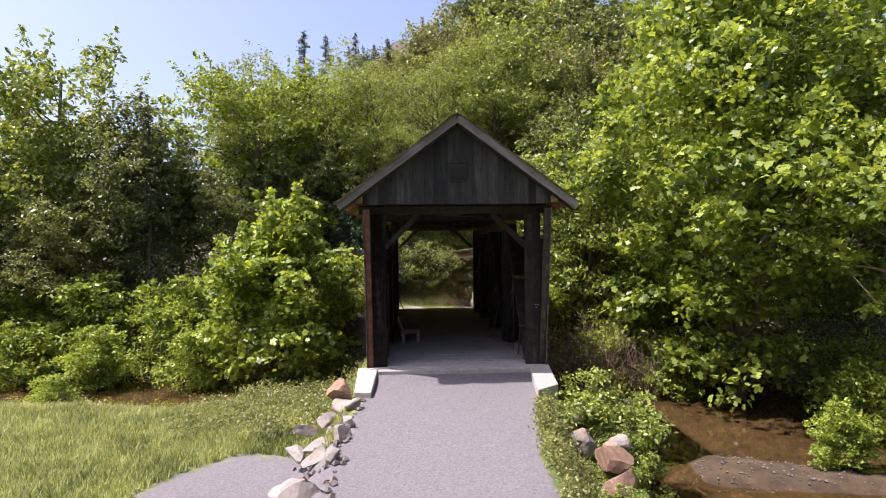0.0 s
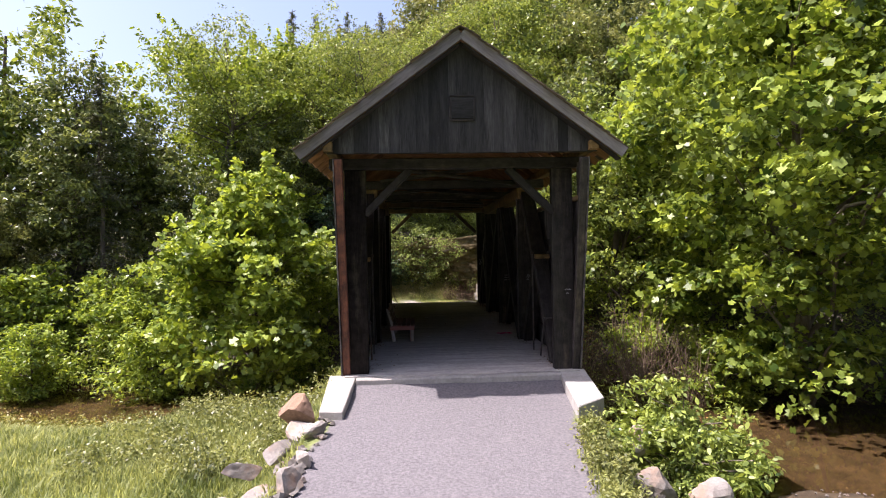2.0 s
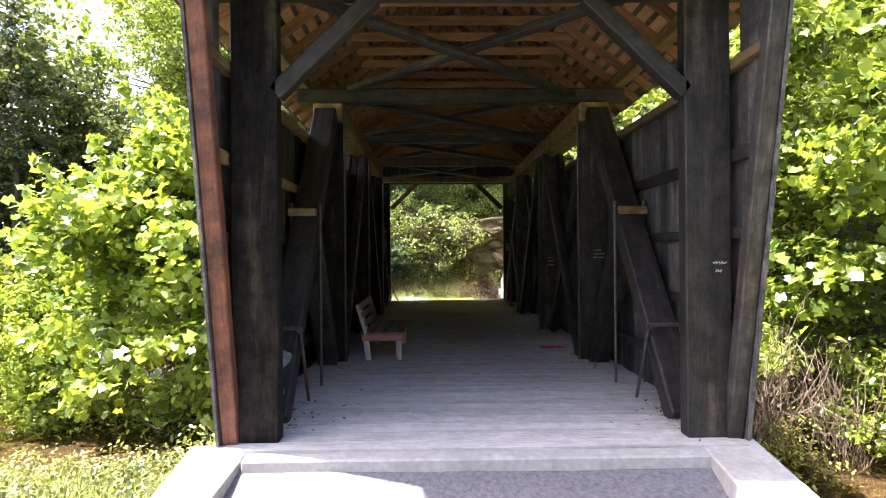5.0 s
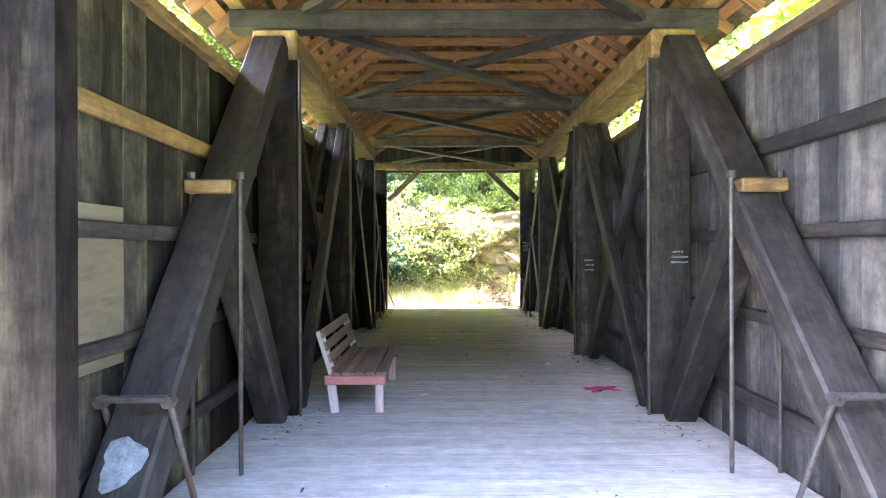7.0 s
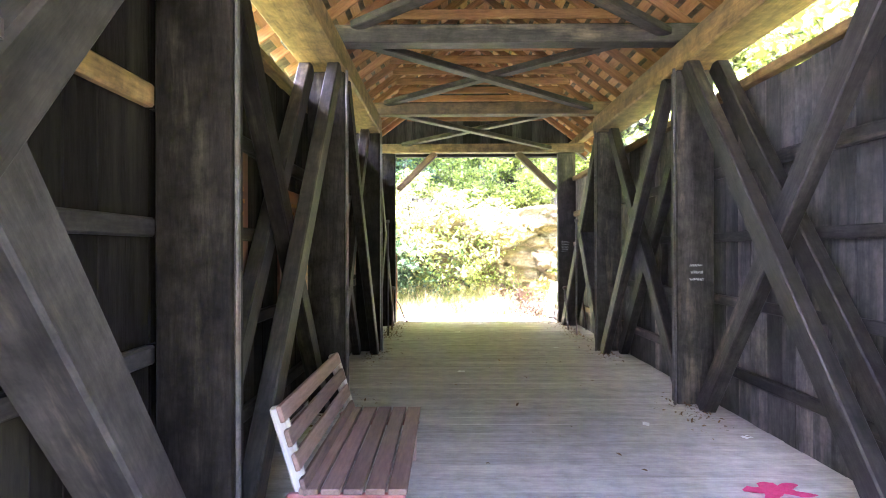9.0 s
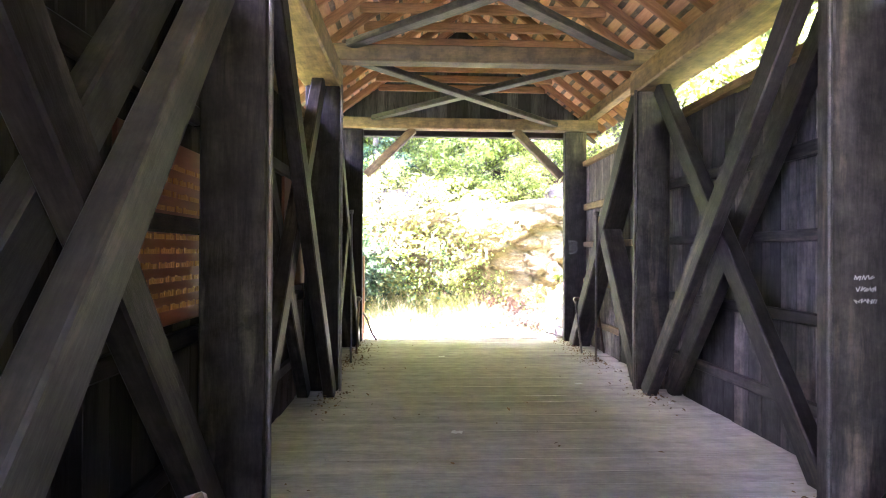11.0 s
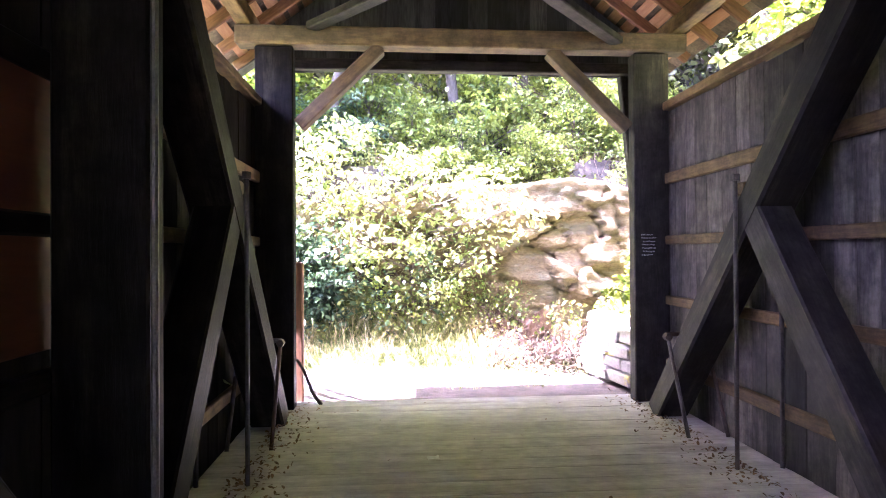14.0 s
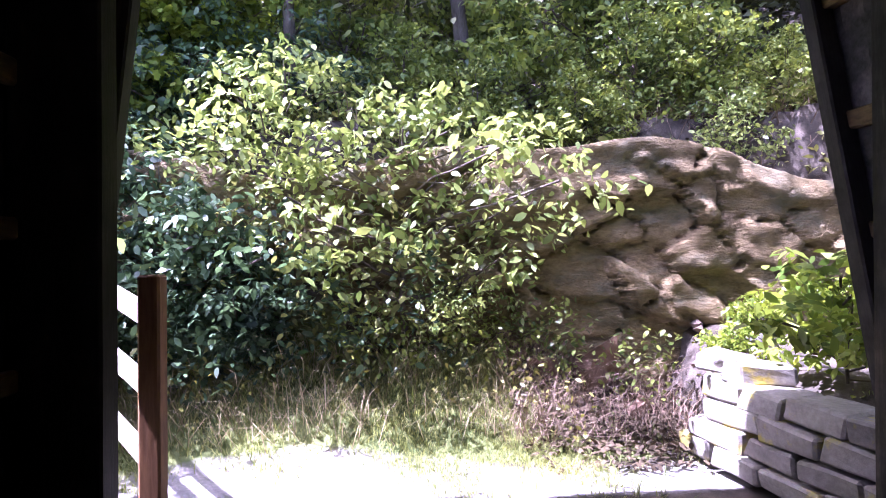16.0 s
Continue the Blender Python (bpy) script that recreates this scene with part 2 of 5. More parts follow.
# side walls: upright boards on rails
for s, nm in ((-1, "wall_left"), (1, "wall_right")):
    wall = tagged(holder(nm, (s * WALL_X, MID, 0)), "dark weathered upright boards nailed on horizontal rails", "wall", kind="structure")
    for z, h in ((0.42, 0.11), (1.12, 0.10), (1.78, 0.10), (2.46, 0.12)):
        # far rails: light bounced in at the mouth put into a warmer wood
        for y0, y1 in ((POSTS[0] - flare(z) + 0.04, 3.4), (3.4, 6.7), (6.7, 10.0), (10.0, POSTS[4] + flare(z, 1) - 0.04)):
            # left middle rails take the darker copy, shade put into the colour
            timber("rail", (s * (WALL_X - 0.045), y0 + 0.003, z), (s * (WALL_X - 0.045), y1 - 0.003, z), 0.06, h, (WOOD_WARM if y0 > 9 else WOOD_SHADED if y0 > 3 else WOOD_WARM if z > 2 else WOOD_TIMBER) if s < 0 else WOOD_WARM if y0 > 9 else WOOD_TIMBER, wall)
    for y0, y1 in ((POSTS[0] - flare(3.2) + 0.02, 3.4), (3.4, 6.7), (6.7, 10.0), (10.0, POSTS[4] + flare(3.2, 1) - 0.02)):
        timber("cap_rail", (s * (WALL_X - 0.03), y0 + 0.003, WALL_TOP + 0.04), (s * (WALL_X - 0.03), y1 - 0.003, WALL_TOP + 0.04), 0.13, 0.09, WOOD_WARM, wall, "brown cap rail")
    y = POSTS[0] - 0.08
    rnd = random.Random(5 + s)
    while y < POSTS[4] + 0.07:
        w = rnd.uniform(0.19, 0.29)
        w = min(w, POSTS[4] + 0.085 - y)
        x = s * (WALL_X + rnd.uniform(0, 0.008))
        z0 = -0.32 + rnd.uniform(-0.03, 0.02)
        # left boards darken past y 2.2: shade carried by the board colour
        timber("board", (x, y + w / 2, z0), (x, y + w / 2, WALL_TOP + rnd.uniform(-0.02, 0.02)), w + 0.004, 0.024, SIDING_SHADED if s < 0 and y > 2.2 else SIDING_DIM if s < 0 else SIDING_BROWN if y > 9.9 else WOOD_SIDING, wall, side=(s, 0, 0), bevel=0.007)
        y += w
    # the leaning boards and stud that close each mouth
    for e, yb in ((-1, POSTS[0] - 0.08), (1, POSTS[4] + 0.08)):
        n = 5
        for k in range(n):
            f0, f1 = k / n, (k + 1) / n
            bm = bmesh.new()
            pts = []
            for zz in (-0.3, 3.95):
                reach = flare(zz, e) - 0.08
                for f in (f0, f1):
                    pts.append((yb + e * reach * f, zz))
            vs = [bm.verts.new((s * (WALL_X + dx), yy, zz)) for dx in (-0.012, 0.012) for yy, zz in pts]
            for f in ((0, 1, 3, 2), (4, 6, 7, 5), (0, 4, 5, 1), (2, 3, 7, 6), (0, 2, 6, 4), (1, 5, 7, 3)):
                bm.faces.new([vs[i] for i in f])
            bmesh.ops.recalc_face_normals(bm, faces=bm.faces[:])
            part("tapered_board", bm, WOOD_SIDING, wall)
        top = (s * (WALL_X - 0.085), yb + e * (flare(3.95, e) - 0.14), 3.95)
        foot = (s * (WALL_X - 0.085), yb + e * (flare(0.0, e) - 0.14), 0.0)
        timber("leaning_stud", foot, top, 0.14, 0.12, WOOD_RED if (s < 0 and e < 0) else WOOD_TIMBER, wall,
               "red-brown leaning stud" if (s < 0 and e < 0) else "", side=(0, e, 0))

# floor of cross planks
floor = tagged(holder("floor", (0, MID, 0)), "worn grey cross planks dusted with dry gravel", "floor", kind="structure")
rnd = random.Random(3)
y = -0.52
while y < 13.80:
    w = rnd.uniform(0.215, 0.275)
    half = 2.2 + rnd.uniform(0, 0.02)
    dz = rnd.uniform(-0.0012, 0.001)
    timber("plank", (-half, y + w / 2, -0.035 + dz), (half, y + w / 2, -0.035 + dz + rnd.uniform(-0.001, 0.001)), w - rnd.uniform(0.003, 0.007), 0.07, WOOD_FLOOR, floor, bevel=0)
    y += w
for x in (-1.9, -0.95, 0.0, 0.95, 1.9):
    timber("stringer", (x, -0.3, -0.25), (x, 13.9, -0.25), 0.2, 0.34, WOOD_TIMBER, floor)

# trusses
def truss(s, name):
    t = holder(name, (s * 1.97, MID, 0), label="dark timber truss of posts, crossed braces and iron rods", category="bridge truss", group="trusses beside the deck")
    side = (s, 0, 0)
    # left truss: shade put into the wood; most near-half braces stay lighter
    dark_wood = WOOD_SHADED if s < 0 else WOOD_TIMBER
    for k, y in enumerate(POSTS):
        top = 3.57 if k in (1, 2, 3) else 3.85
        px = s * (1.97, 1.97, 1.97, 1.97, 2.05)[k]
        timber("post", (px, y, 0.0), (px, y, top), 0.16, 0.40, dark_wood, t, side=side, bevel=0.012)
    # end braces rise from the portal posts to the next posts' heads
    for a, b, e in ((POSTS[0], POSTS[1], 1), (POSTS[4], POSTS[3], -1)):
        timber("end_brace", (s * 2.0, a + e * 0.50, 0.0), (s * 2.0, b - e * 0.16, 3.68), 0.24, 0.32, WOOD_TIMBER if e > 0 else dark_wood, t, "stout sloping end brace", side=side, bevel=0.02)
        timber("counter_brace", (s * 1.98, b - e * 0.20, 0.02), (s * 1.98, b - e * 1.55, 1.95), 0.24, 0.27, WOOD_TIMBER if e > 0 else dark_wood, t, side=side, bevel=0.015)
        # rods, cleats and straps of the end brace
        yc = a + e * 2.05
        timber("cleat", (s * 1.86, yc, 2.13), (s * 2.2, yc, 2.13), 0.14, 0.10, WOOD_WARM, t, "brown wooden cleat")
        for x in (1.818, 2.178):
            bar = rod("rod", (s * x, yc + e * 0.02, 0.0), (s * x, yc + e * 0.02, 2.24), 0.017, IRON, t)
            part("nut", tube((0, 0, 0), (0.05, 0, 0), 0.034, 6), IRON, bar, m=along((s * x, yc + e * 0.02, 2.19), (s * x, yc + e * 0.02, 2.24), (0.3, 1, 0)))
        ys = a + e * 0.93
        rod("strap", (s * 1.81, ys - e * 0.03, 0.86), (s * 2.18, ys - e * 0.03, 0.86), 0.022, IRON, t)
        for x in (1.815, 2.18):
            bar = rod("stay", (s * x, ys, 0.85), (s * x, ys + e * 0.40, 0.0), 0.018, IRON, t)
            part("nut", tube((0, 0, 0), (0.07, 0, 0), 0.036, 6), IRON, bar, m=along((s * x, ys - 0.03, 0.84), (s * x, ys + 0.03, 0.84), (0, 0, 1)))
    # middle panels: doubled main braces and a single counter between them
    for a, b, e in ((POSTS[1], POSTS[2], 1), (POSTS[3], POSTS[2], -1)):
        for x in (1.835, 2.125):
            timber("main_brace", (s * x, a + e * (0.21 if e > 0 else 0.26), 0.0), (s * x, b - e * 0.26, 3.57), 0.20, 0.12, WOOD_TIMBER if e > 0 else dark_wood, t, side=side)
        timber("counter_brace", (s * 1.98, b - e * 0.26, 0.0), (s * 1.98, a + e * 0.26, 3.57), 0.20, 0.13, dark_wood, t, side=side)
    # the top timber over the middle panels
    # its underside, lit from outside, is put into a warmer wood colour
    timber("top_chord", (s * 1.98, POSTS[1] - 0.15, 3.71), (s * 1.98, POSTS[3] + 0.15, 3.71), 0.44, 0.28, WOOD_WARM, t, bevel=0.02)
    # rods beside the posts
    for y, e in ((POSTS[1], -1), (POSTS[2], -1), (POSTS[3], -1)):
        for x in (1.745,):
            rod("rod", (s * x, y + e * 0.08, 0.0), (s * x, y + e * 0.08, 3.58), 0.016, IRON, t)
    return t


truss(-1, "bridge_truss")
truss(1, "bridge_truss")

# tie beams
for k, y in enumerate(POSTS):
    tie = holder("tie_beam", (0, y, 3.95), label="dark hewn tie beam across the truss heads", category="tie beam", group="tie beams")
    zc = 3.965
    # far beams and knees: light bounced in at the mouth put into warmer wood
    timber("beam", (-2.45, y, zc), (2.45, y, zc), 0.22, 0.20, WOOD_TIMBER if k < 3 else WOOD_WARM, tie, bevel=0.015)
    if k in (0, 4):
        for s in (-1, 1):
            timber("knee_brace", (s * 1.80, y, 3.02), (s * 0.93, y, 3.87), 0.14, 0.16, WOOD_WARM if k else WOOD_TIMBER, tie, "brown knee brace" if k else "", side=(0, 1, 0))
for a, b in zip(POSTS, POSTS[1:]):
    xb = holder("cross_bracing", (0, (a + b) / 2, 4.0), label="crossed flat timbers between two tie beams", category="cross brace", group="cross braces under the roof")
    for i, s in enumerate((-1, 1)):
        timber("brace", (s * 1.65, a + 0.11, 3.96 + i * 0.085), (-s * 1.65, b - 0.11, 3.96 + i * 0.085), 0.15, 0.08, WOOD_TIMBER, xb)

# roof
Y0, Y1 = -1.27, 15.0
roof = tagged(holder("roof", (0, MID, RIDGE_Z)), "gabled roof of mossy wooden shingles on brown rafters", "roof", kind="structure")
TH = math.atan(SLOPE)
for s in (-1, 1):
    timber("rafter_plate", (s * 2.36, Y0 + 0.1, 4.16), (s * 2.36, Y1 - 0.1, 4.16), 0.16, 0.17, WOOD_WARM, roof)
    n = 27
    for k in range(n):
        y = Y0 + 0.12 + (Y1 - Y0 - 0.24) * k / (n - 1)
        drop = 0.125
        timber("rafter", (s * 0.03, y, roof_z(0.03) - drop), (s * 2.80, y, roof_z(2.80) - drop), 0.055, 0.13, WOOD_RAFTER, roof, side=(s * math.sin(TH), 0, math.cos(TH)))
        if s > 0 and 0 < k < n - 1:
            timber("collar_tie", (-1.62, y + 0.05, 4.80), (1.62, y + 0.05, 4.80), 0.045, 0.13, WOOD_RAFTER, roof)
    rnd = random.Random(8 + s)
    d = 0.06
    while d < EAVE_X / math.cos(TH) - 0.04:
        x = d * math.cos(TH)
        w = rnd.uniform(0.12, 0.15)
        for ya, yb in ((Y0 + 0.02, 4.0), (4.0, 9.3), (9.3, Y1 - 0.02)):
            timber("sheathing_strip", (s * x, ya + 0.004, roof_z(x) - 0.046), (s * x, yb - 0.004, roof_z(x) - 0.046), w, 0.022, SHEATH, roof,
                   side=(s * math.sin(TH), 0, math.cos(TH)), bevel=0.002)
        d += 0.205
    # shingle courses, each shingle with its own width, tilt and thickness
    verts, faces = [], []
    row, d = 0, EAVE_X / math.cos(TH) + 0.04
    nx, nz = s * math.sin(TH), math.cos(TH)
    ux, uz = -s * math.cos(TH), math.sin(TH)
    while d > 0.05:
        y = Y0 - 0.03 - rnd.uniform(0, 0.1)
        while y < Y1 + 0.02:
            w = rnd.uniform(0.09, 0.19)
            lo, hi = d + rnd.uniform(-0.012, 0.012), max(d - 0.30, 0.0)
            t0, t1 = 0.030 + rnd.uniform(0, 0.008), 0.006
            base = len(verts)
            for dist, th in ((lo, t0), (hi, t1)):
                for yy in (y - 0.002, y + w + 0.002):
                    for lift in (-0.030 + (0.02 if dist == lo else 0.0), 0.0):
                        px = s * (0.0) - ux * dist
                        pz = RIDGE_Z - uz * dist
                        up = th + lift if lift == 0 else th - 0.014
                        verts.append((px + nx * up, yy, pz + nz * up))
            for f in ((0, 2, 3, 1), (4, 5, 7, 6), (0, 1, 5, 4), (2, 6, 7, 3), (1, 3, 7, 5), (0, 4, 6, 2)):
                faces.append([base + i for i in f])
            y += w
        d -= 0.14
        row += 1
    me = bpy.data.meshes.new("shingles")
    me.from_pydata(verts, [], faces)
    me.materials.append(SHINGLE)
    ob = under(new("shingles", me), roof)
    tagged(ob, "rough split shingles grey with moss", kind="stuff")
for y in (Y0 - 0.02, Y1 + 0.02):
    for s in (-1, 1):
        timber("barge_board", (s * 0.01, y, roof_z(0.01) - 0.10), (s * 2.86, y, roof_z(2.86) - 0.10), 0.035, 0.19, WOOD_BARGE, roof, "pale grey barge board", side=(s * math.sin(TH), 0, math.cos(TH)), bevel=0.004)

# boards added to close the overhang before each gable and darken its underside
for y in (Y0 + 0.11, Y1 - 0.11):
    for s in (-1, 1):
        timber("soffit_board", (s * 0.04, y, roof_z(0.04) - 0.245), (s * 2.80, y, roof_z(2.80) - 0.245), 0.21, 0.018, WOOD_TIMBER, roof, side=(s * math.sin(TH), 0, math.cos(TH)), bevel=0.003)

# gable walls over both mouths
for nm, yg, e in (("gable_near", -1.02, -1), ("gable_far", 14.74, 1)):
    gable = tagged(holder(nm, (0, yg, 3.9)), "gable of dark weathered upright boards with a small hatch", "gable wall", kind="structure")
    rnd = random.Random(21 + e)
    x = -2.44
    while x < 2.43:
        w = min(rnd.uniform(0.17, 0.27), 2.44 - x)
        lo = (4.06 if e < 0 else 3.92) + rnd.uniform(-0.012, 0.012)
        bm = bmesh.new()
        g = -0.002
        xs = [x + g, x + w - g]
        if xs[0] < 0 < xs[1]:
            xs.insert(1, 0.0)
        dy = rnd.uniform(0, 0.012)
        loop = [(xx, lo) for xx in xs] + [(xx, roof_z(xx) - 0.075) for xx in reversed(xs)]
        front = [bm.verts.new((a, yg + e * (0.012 + dy), b)) for a, b in loop]
        rear = [bm.verts.new((a, yg - e * 0.012, b)) for a, b in loop]
        bm.faces.new(front), bm.faces.new(list(reversed(rear)))
        for i in range(len(loop)):
            j = (i + 1) % len(loop)
            bm.faces.new((front[j], front[i], rear[i], rear[j]))
        bmesh.ops.recalc_face_normals(bm, faces=bm.faces[:])
        for v in bm.verts:
            v.co = Vector((v.co.z, v.co.x, v.co.y))
        mm = Matrix(((0, 1, 0, 0), (0, 0, 1, 0), (1, 0, 0, 0), (0, 0, 0, 1)))
        part("board", bm, WOOD_GABLE, gable, m=mm)
        x += w
    timber("header", (-2.4, yg - e * 0.075, 4.13 if e < 0 else 3.99), (2.4, yg - e * 0.075, 4.13 if e < 0 else 3.99), 0.12, 0.14, WOOD_TIMBER, gable)
    if e < 0:
        fy = yg - 0.03
        for p, q in (((-0.20, fy, 4.63), (0.24, fy, 4.63)), ((-0.20, fy, 5.06), (0.24, fy, 5.06)), ((-0.19, fy, 4.65), (-0.19, fy, 5.04)), ((0.23, fy, 4.65), (0.23, fy, 5.04))):
            timber("hatch_frame", p, q, 0.03, 0.035, WOOD_TIMBER, gable, side=(0, 1, 0), bevel=0.003)
        part("hatch_door", box(0.39, 0.02, 0.37, 0.003, (0.02, yg - 0.03, 4.845)), WOOD_GABLE, gable)

# ---- ground ----
def smooth(a, b, t):
    t = np.clip((t - a) / (b - a), 0, 1)
    return t * t * (3 - 2 * t)


def creek_mid(x):
    return 5.3 - 0.20 * np.clip(x, -40, 30) + 0.4 * np.sin(x * 0.3)


def road_mid(y):
    """Middle of the near approach: it swings a little towards the field."""
    d = np.clip(-0.5 - y, 0, 60)
    return -0.08 - 0.115 * d


def road_half(y):
    return 2.0 - 0.075 * np.clip(-0.5 - y, 0, 8)


def lumps(x, y):
    return (np.sin(x * 1.7 + 0.6 * np.sin(y * 1.3)) * np.sin(y * 1.9 + x * 0.7) * 0.5 + np.sin(x * 0.53 + 1.0) * np.sin(y * 0.47) * 1.0
            + 0.25 * np.sin(x * 4.1 + y * 2.3) * np.sin(y * 3.7 - x * 1.1))


WATER_Z = -2.35


def ground_z(x, y):
    x, y = np.asarray(x, float), np.asarray(y, float)
    # near side field
    field = -1.15 - 0.25 * smooth(-4, -16, x) - 0.75 * smooth(1.5, 3.5, x) + 0.06 * lumps(x, y)
    ramp = -0.12 - 0.10 * smooth(-0.6, -1.2, y) - 0.078 * np.clip(-0.8 - y, 0, 14)
    off = x - road_mid(y)
    on = 1 - smooth(0.0, 0.75, np.abs(off) - road_half(y) - 0.25)
    near = field * (1 - on) + (ramp + 0.01 * lumps(x * 2, y * 2)) * on
    # far side shelf with its road, rock face and hill
    shelf = -0.06 + 0.03 * lumps(x, y) * smooth(1.5, 3, np.abs(x))
    edge = 17.6 + 0.35 * np.sin(x * 0.7) + 0.25 * np.sin(x * 1.9 + 1)
    back = np.clip(y - edge, 0, 400)
    hill = 2.9 * smooth(0.25, 0.8, back) + 0.56 * np.clip(back - 0.9, 0, 60) * smooth(0, 6, back) + 0.25 * np.clip(back - 61, 0, 400)
    hill = hill * (1 - 0.8 * smooth(-3, -20, x)) + 0.22 * lumps(x * 0.8, y * 0.8) * smooth(0.4, 3, back)
    far = shelf - 0.10 * smooth(14.0, 14.8, y) + 0.75 * smooth(2.45, 2.8, x) * smooth(13.0, 13.9, y) + hill + 0.72 * smooth(15.9, 17.4, y) * (1 - 0.65 * smooth(0.7, 1.9, x)) * smooth(18.6, 17.6, y)
    # creek between
    c = y - creek_mid(x)
    w = 1.5 + 1.5 * smooth(-6, 5, x)
    right = smooth(1.5, 4.0, x)
    left = smooth(-4.5, -8.0, x)
    near_bank = smooth(-w - 2.4 - 4.0 * right - 2.8 * left, -w + 0.4 - 5.2 * right - 0.8 * left, c)
    far_bank = smooth(w - 0.4, w + 4.2, c)
    bed = WATER_Z - 0.36 + 0.10 * lumps(x * 1.3, y * 1.3) + 0.50 * smooth(-5.0, -5.7, c) * smooth(-7.6, -6.8, c) * smooth(4.6, 6.2, x)
    z = near * (1 - near_bank) + bed * near_bank
    z = z * (1 - far_bank) + far * far_bank
    return z


def axis(lo, hi, fine_lo, fine_hi, step, grow=1.13):
    mid = list(np.arange(fine_lo, fine_hi, step))
    a, d = [fine_lo], step
    while a[-1] > lo:
        d *= grow
        a.append(a[-1] - d)
    b, d = [mid[-1]], step
    while b[-1] < hi:
        d *= grow
        b.append(b[-1] + d)
    return np.array(sorted(set(a[1:] + mid + b[1:])))


def sheet(name, xs, ys, zfun, mat):
    gx, gy = np.meshgrid(xs, ys)
    gz = zfun(gx, gy)
    co = np.stack([gx, gy, gz], -1).reshape(-1, 3)
    nx, ny = len(xs), len(ys)
    i = np.arange((ny - 1) * nx).reshape(ny - 1, nx)[:, :-1].reshape(-1)
    quads = np.stack([i, i + 1, i + nx + 1, i + nx], 1)
    me = bpy.data.meshes.new(name)
    me.from_pydata(co.tolist(), [], quads.tolist())
    me.polygons.foreach_set("use_smooth", [True] * len(me.polygons))
    if mat:
        me.materials.append(mat)
    return new(name, me)


def ground_material():
    m = bpy.data.materials.new("ground_mix")
    m.use_nodes = True
    n, l = m.node_tree.nodes, m.node_tree.links
    bsdf = n["Principled BSDF"]
    bsdf.inputs["Roughness"].default_value = 0.95
    geo = n.new("ShaderNodeNewGeometry")
    att = n.new("ShaderNodeAttribute")
    att.attribute_name = "cover"
    sep = n.new("ShaderNodeSeparateColor")
    l.new(att.outputs["Color"], sep.inputs[0])

    def noise_mix(c0, c1, scale, detail=8, pos=(0.35, 0.65)):
        t = n.new("ShaderNodeTexNoise")
        t.inputs["Scale"].default_value, t.inputs["Detail"].default_value, t.inputs["Roughness"].default_value = scale, detail, 0.7
        l.new(geo.outputs["Position"], t.inputs["Vector"])
        r = n.new("ShaderNodeValToRGB")
        r.color_ramp.elements[0].position, r.color_ramp.elements[1].position = pos
        r.color_ramp.elements[0].color, r.color_ramp.elements[1].color = (*c0, 1), (*c1, 1)
        l.new(t.outputs["Fac"], r.inputs[0])
        return r.outputs[0], t.outputs["Fac"]

    soil, hs = noise_mix((0.035, 0.029, 0.022), (0.115, 0.094, 0.072), 3.0)
    grass, hg = noise_mix((0.07, 0.10, 0.025), (0.19, 0.22, 0.07), 1.2)
    gravel, hv = noise_mix((0.085, 0.081, 0.086), (0.20, 0.188, 0.196), 24.0, 6, (0.3, 0.7))
    # sunlit gravel beyond the far roof's shadow: brightness put into a paler colour
    pale, hp = noise_mix((0.22, 0.21, 0.19), (0.38, 0.36, 0.33), 20.0, 6, (0.3, 0.7))
    far_side = n.new("ShaderNodeMapRange")
    sxyz = n.new("ShaderNodeSeparateXYZ")
    l.new(geo.outputs["Position"], sxyz.inputs[0])
    l.new(sxyz.outputs[1], far_side.inputs["Value"])
    far_side.inputs["From Min"].default_value, far_side.inputs["From Max"].default_value = 15.0, 15.7
    gx = n.new("ShaderNodeMix")
    gx.data_type = "RGBA"
    l.new(far_side.outputs[0], gx.inputs[0]), l.new(gravel, gx.inputs[6]), l.new(pale, gx.inputs[7])
    gravel = gx.outputs[2]
    bed, hb = noise_mix((0.030, 0.020, 0.010), (0.085, 0.058, 0.030), 2.5)

    def blend(a, b, f, jitter):
        t = n.new("ShaderNodeMath")
        t.operation = "MULTIPLY_ADD"
        t.inputs[1].default_value, t.inputs[2].default_value = 0.7, -0.35
        l.new(jitter, t.inputs[0])
        ad = n.new("ShaderNodeMath")
        ad.use_clamp = True
        l.new(f, ad.inputs[0]), l.new(t.outputs[0], ad.inputs[1])
        rr = n.new("ShaderNodeValToRGB")
        rr.color_ramp.elements[0].position, rr.color_ramp.elements[1].position = 0.4, 0.6
        l.new(ad.outputs[0], rr.inputs[0])
        x = n.new("ShaderNodeMix")
        x.data_type = "RGBA"
        l.new(rr.outputs[0], x.inputs[0]), l.new(a, x.inputs[6]), l.new(b, x.inputs[7])
        return x.outputs[2]

    c = blend(soil, grass, sep.outputs[1], hg)
    c = blend(c, bed, sep.outputs[2], hb)
    c = blend(c, gravel, sep.outputs[0], hs)
    l.new(c, bsdf.inputs["Base Color"])
    b = n.new("ShaderNodeBump")
    b.inputs["Strength"].default_value, b.inputs["Distance"].default_value = 0.7, 0.025
    l.new(hv, b.inputs["Height"])
    l.new(b.outputs[0], bsdf.inputs["Normal"])
    return m


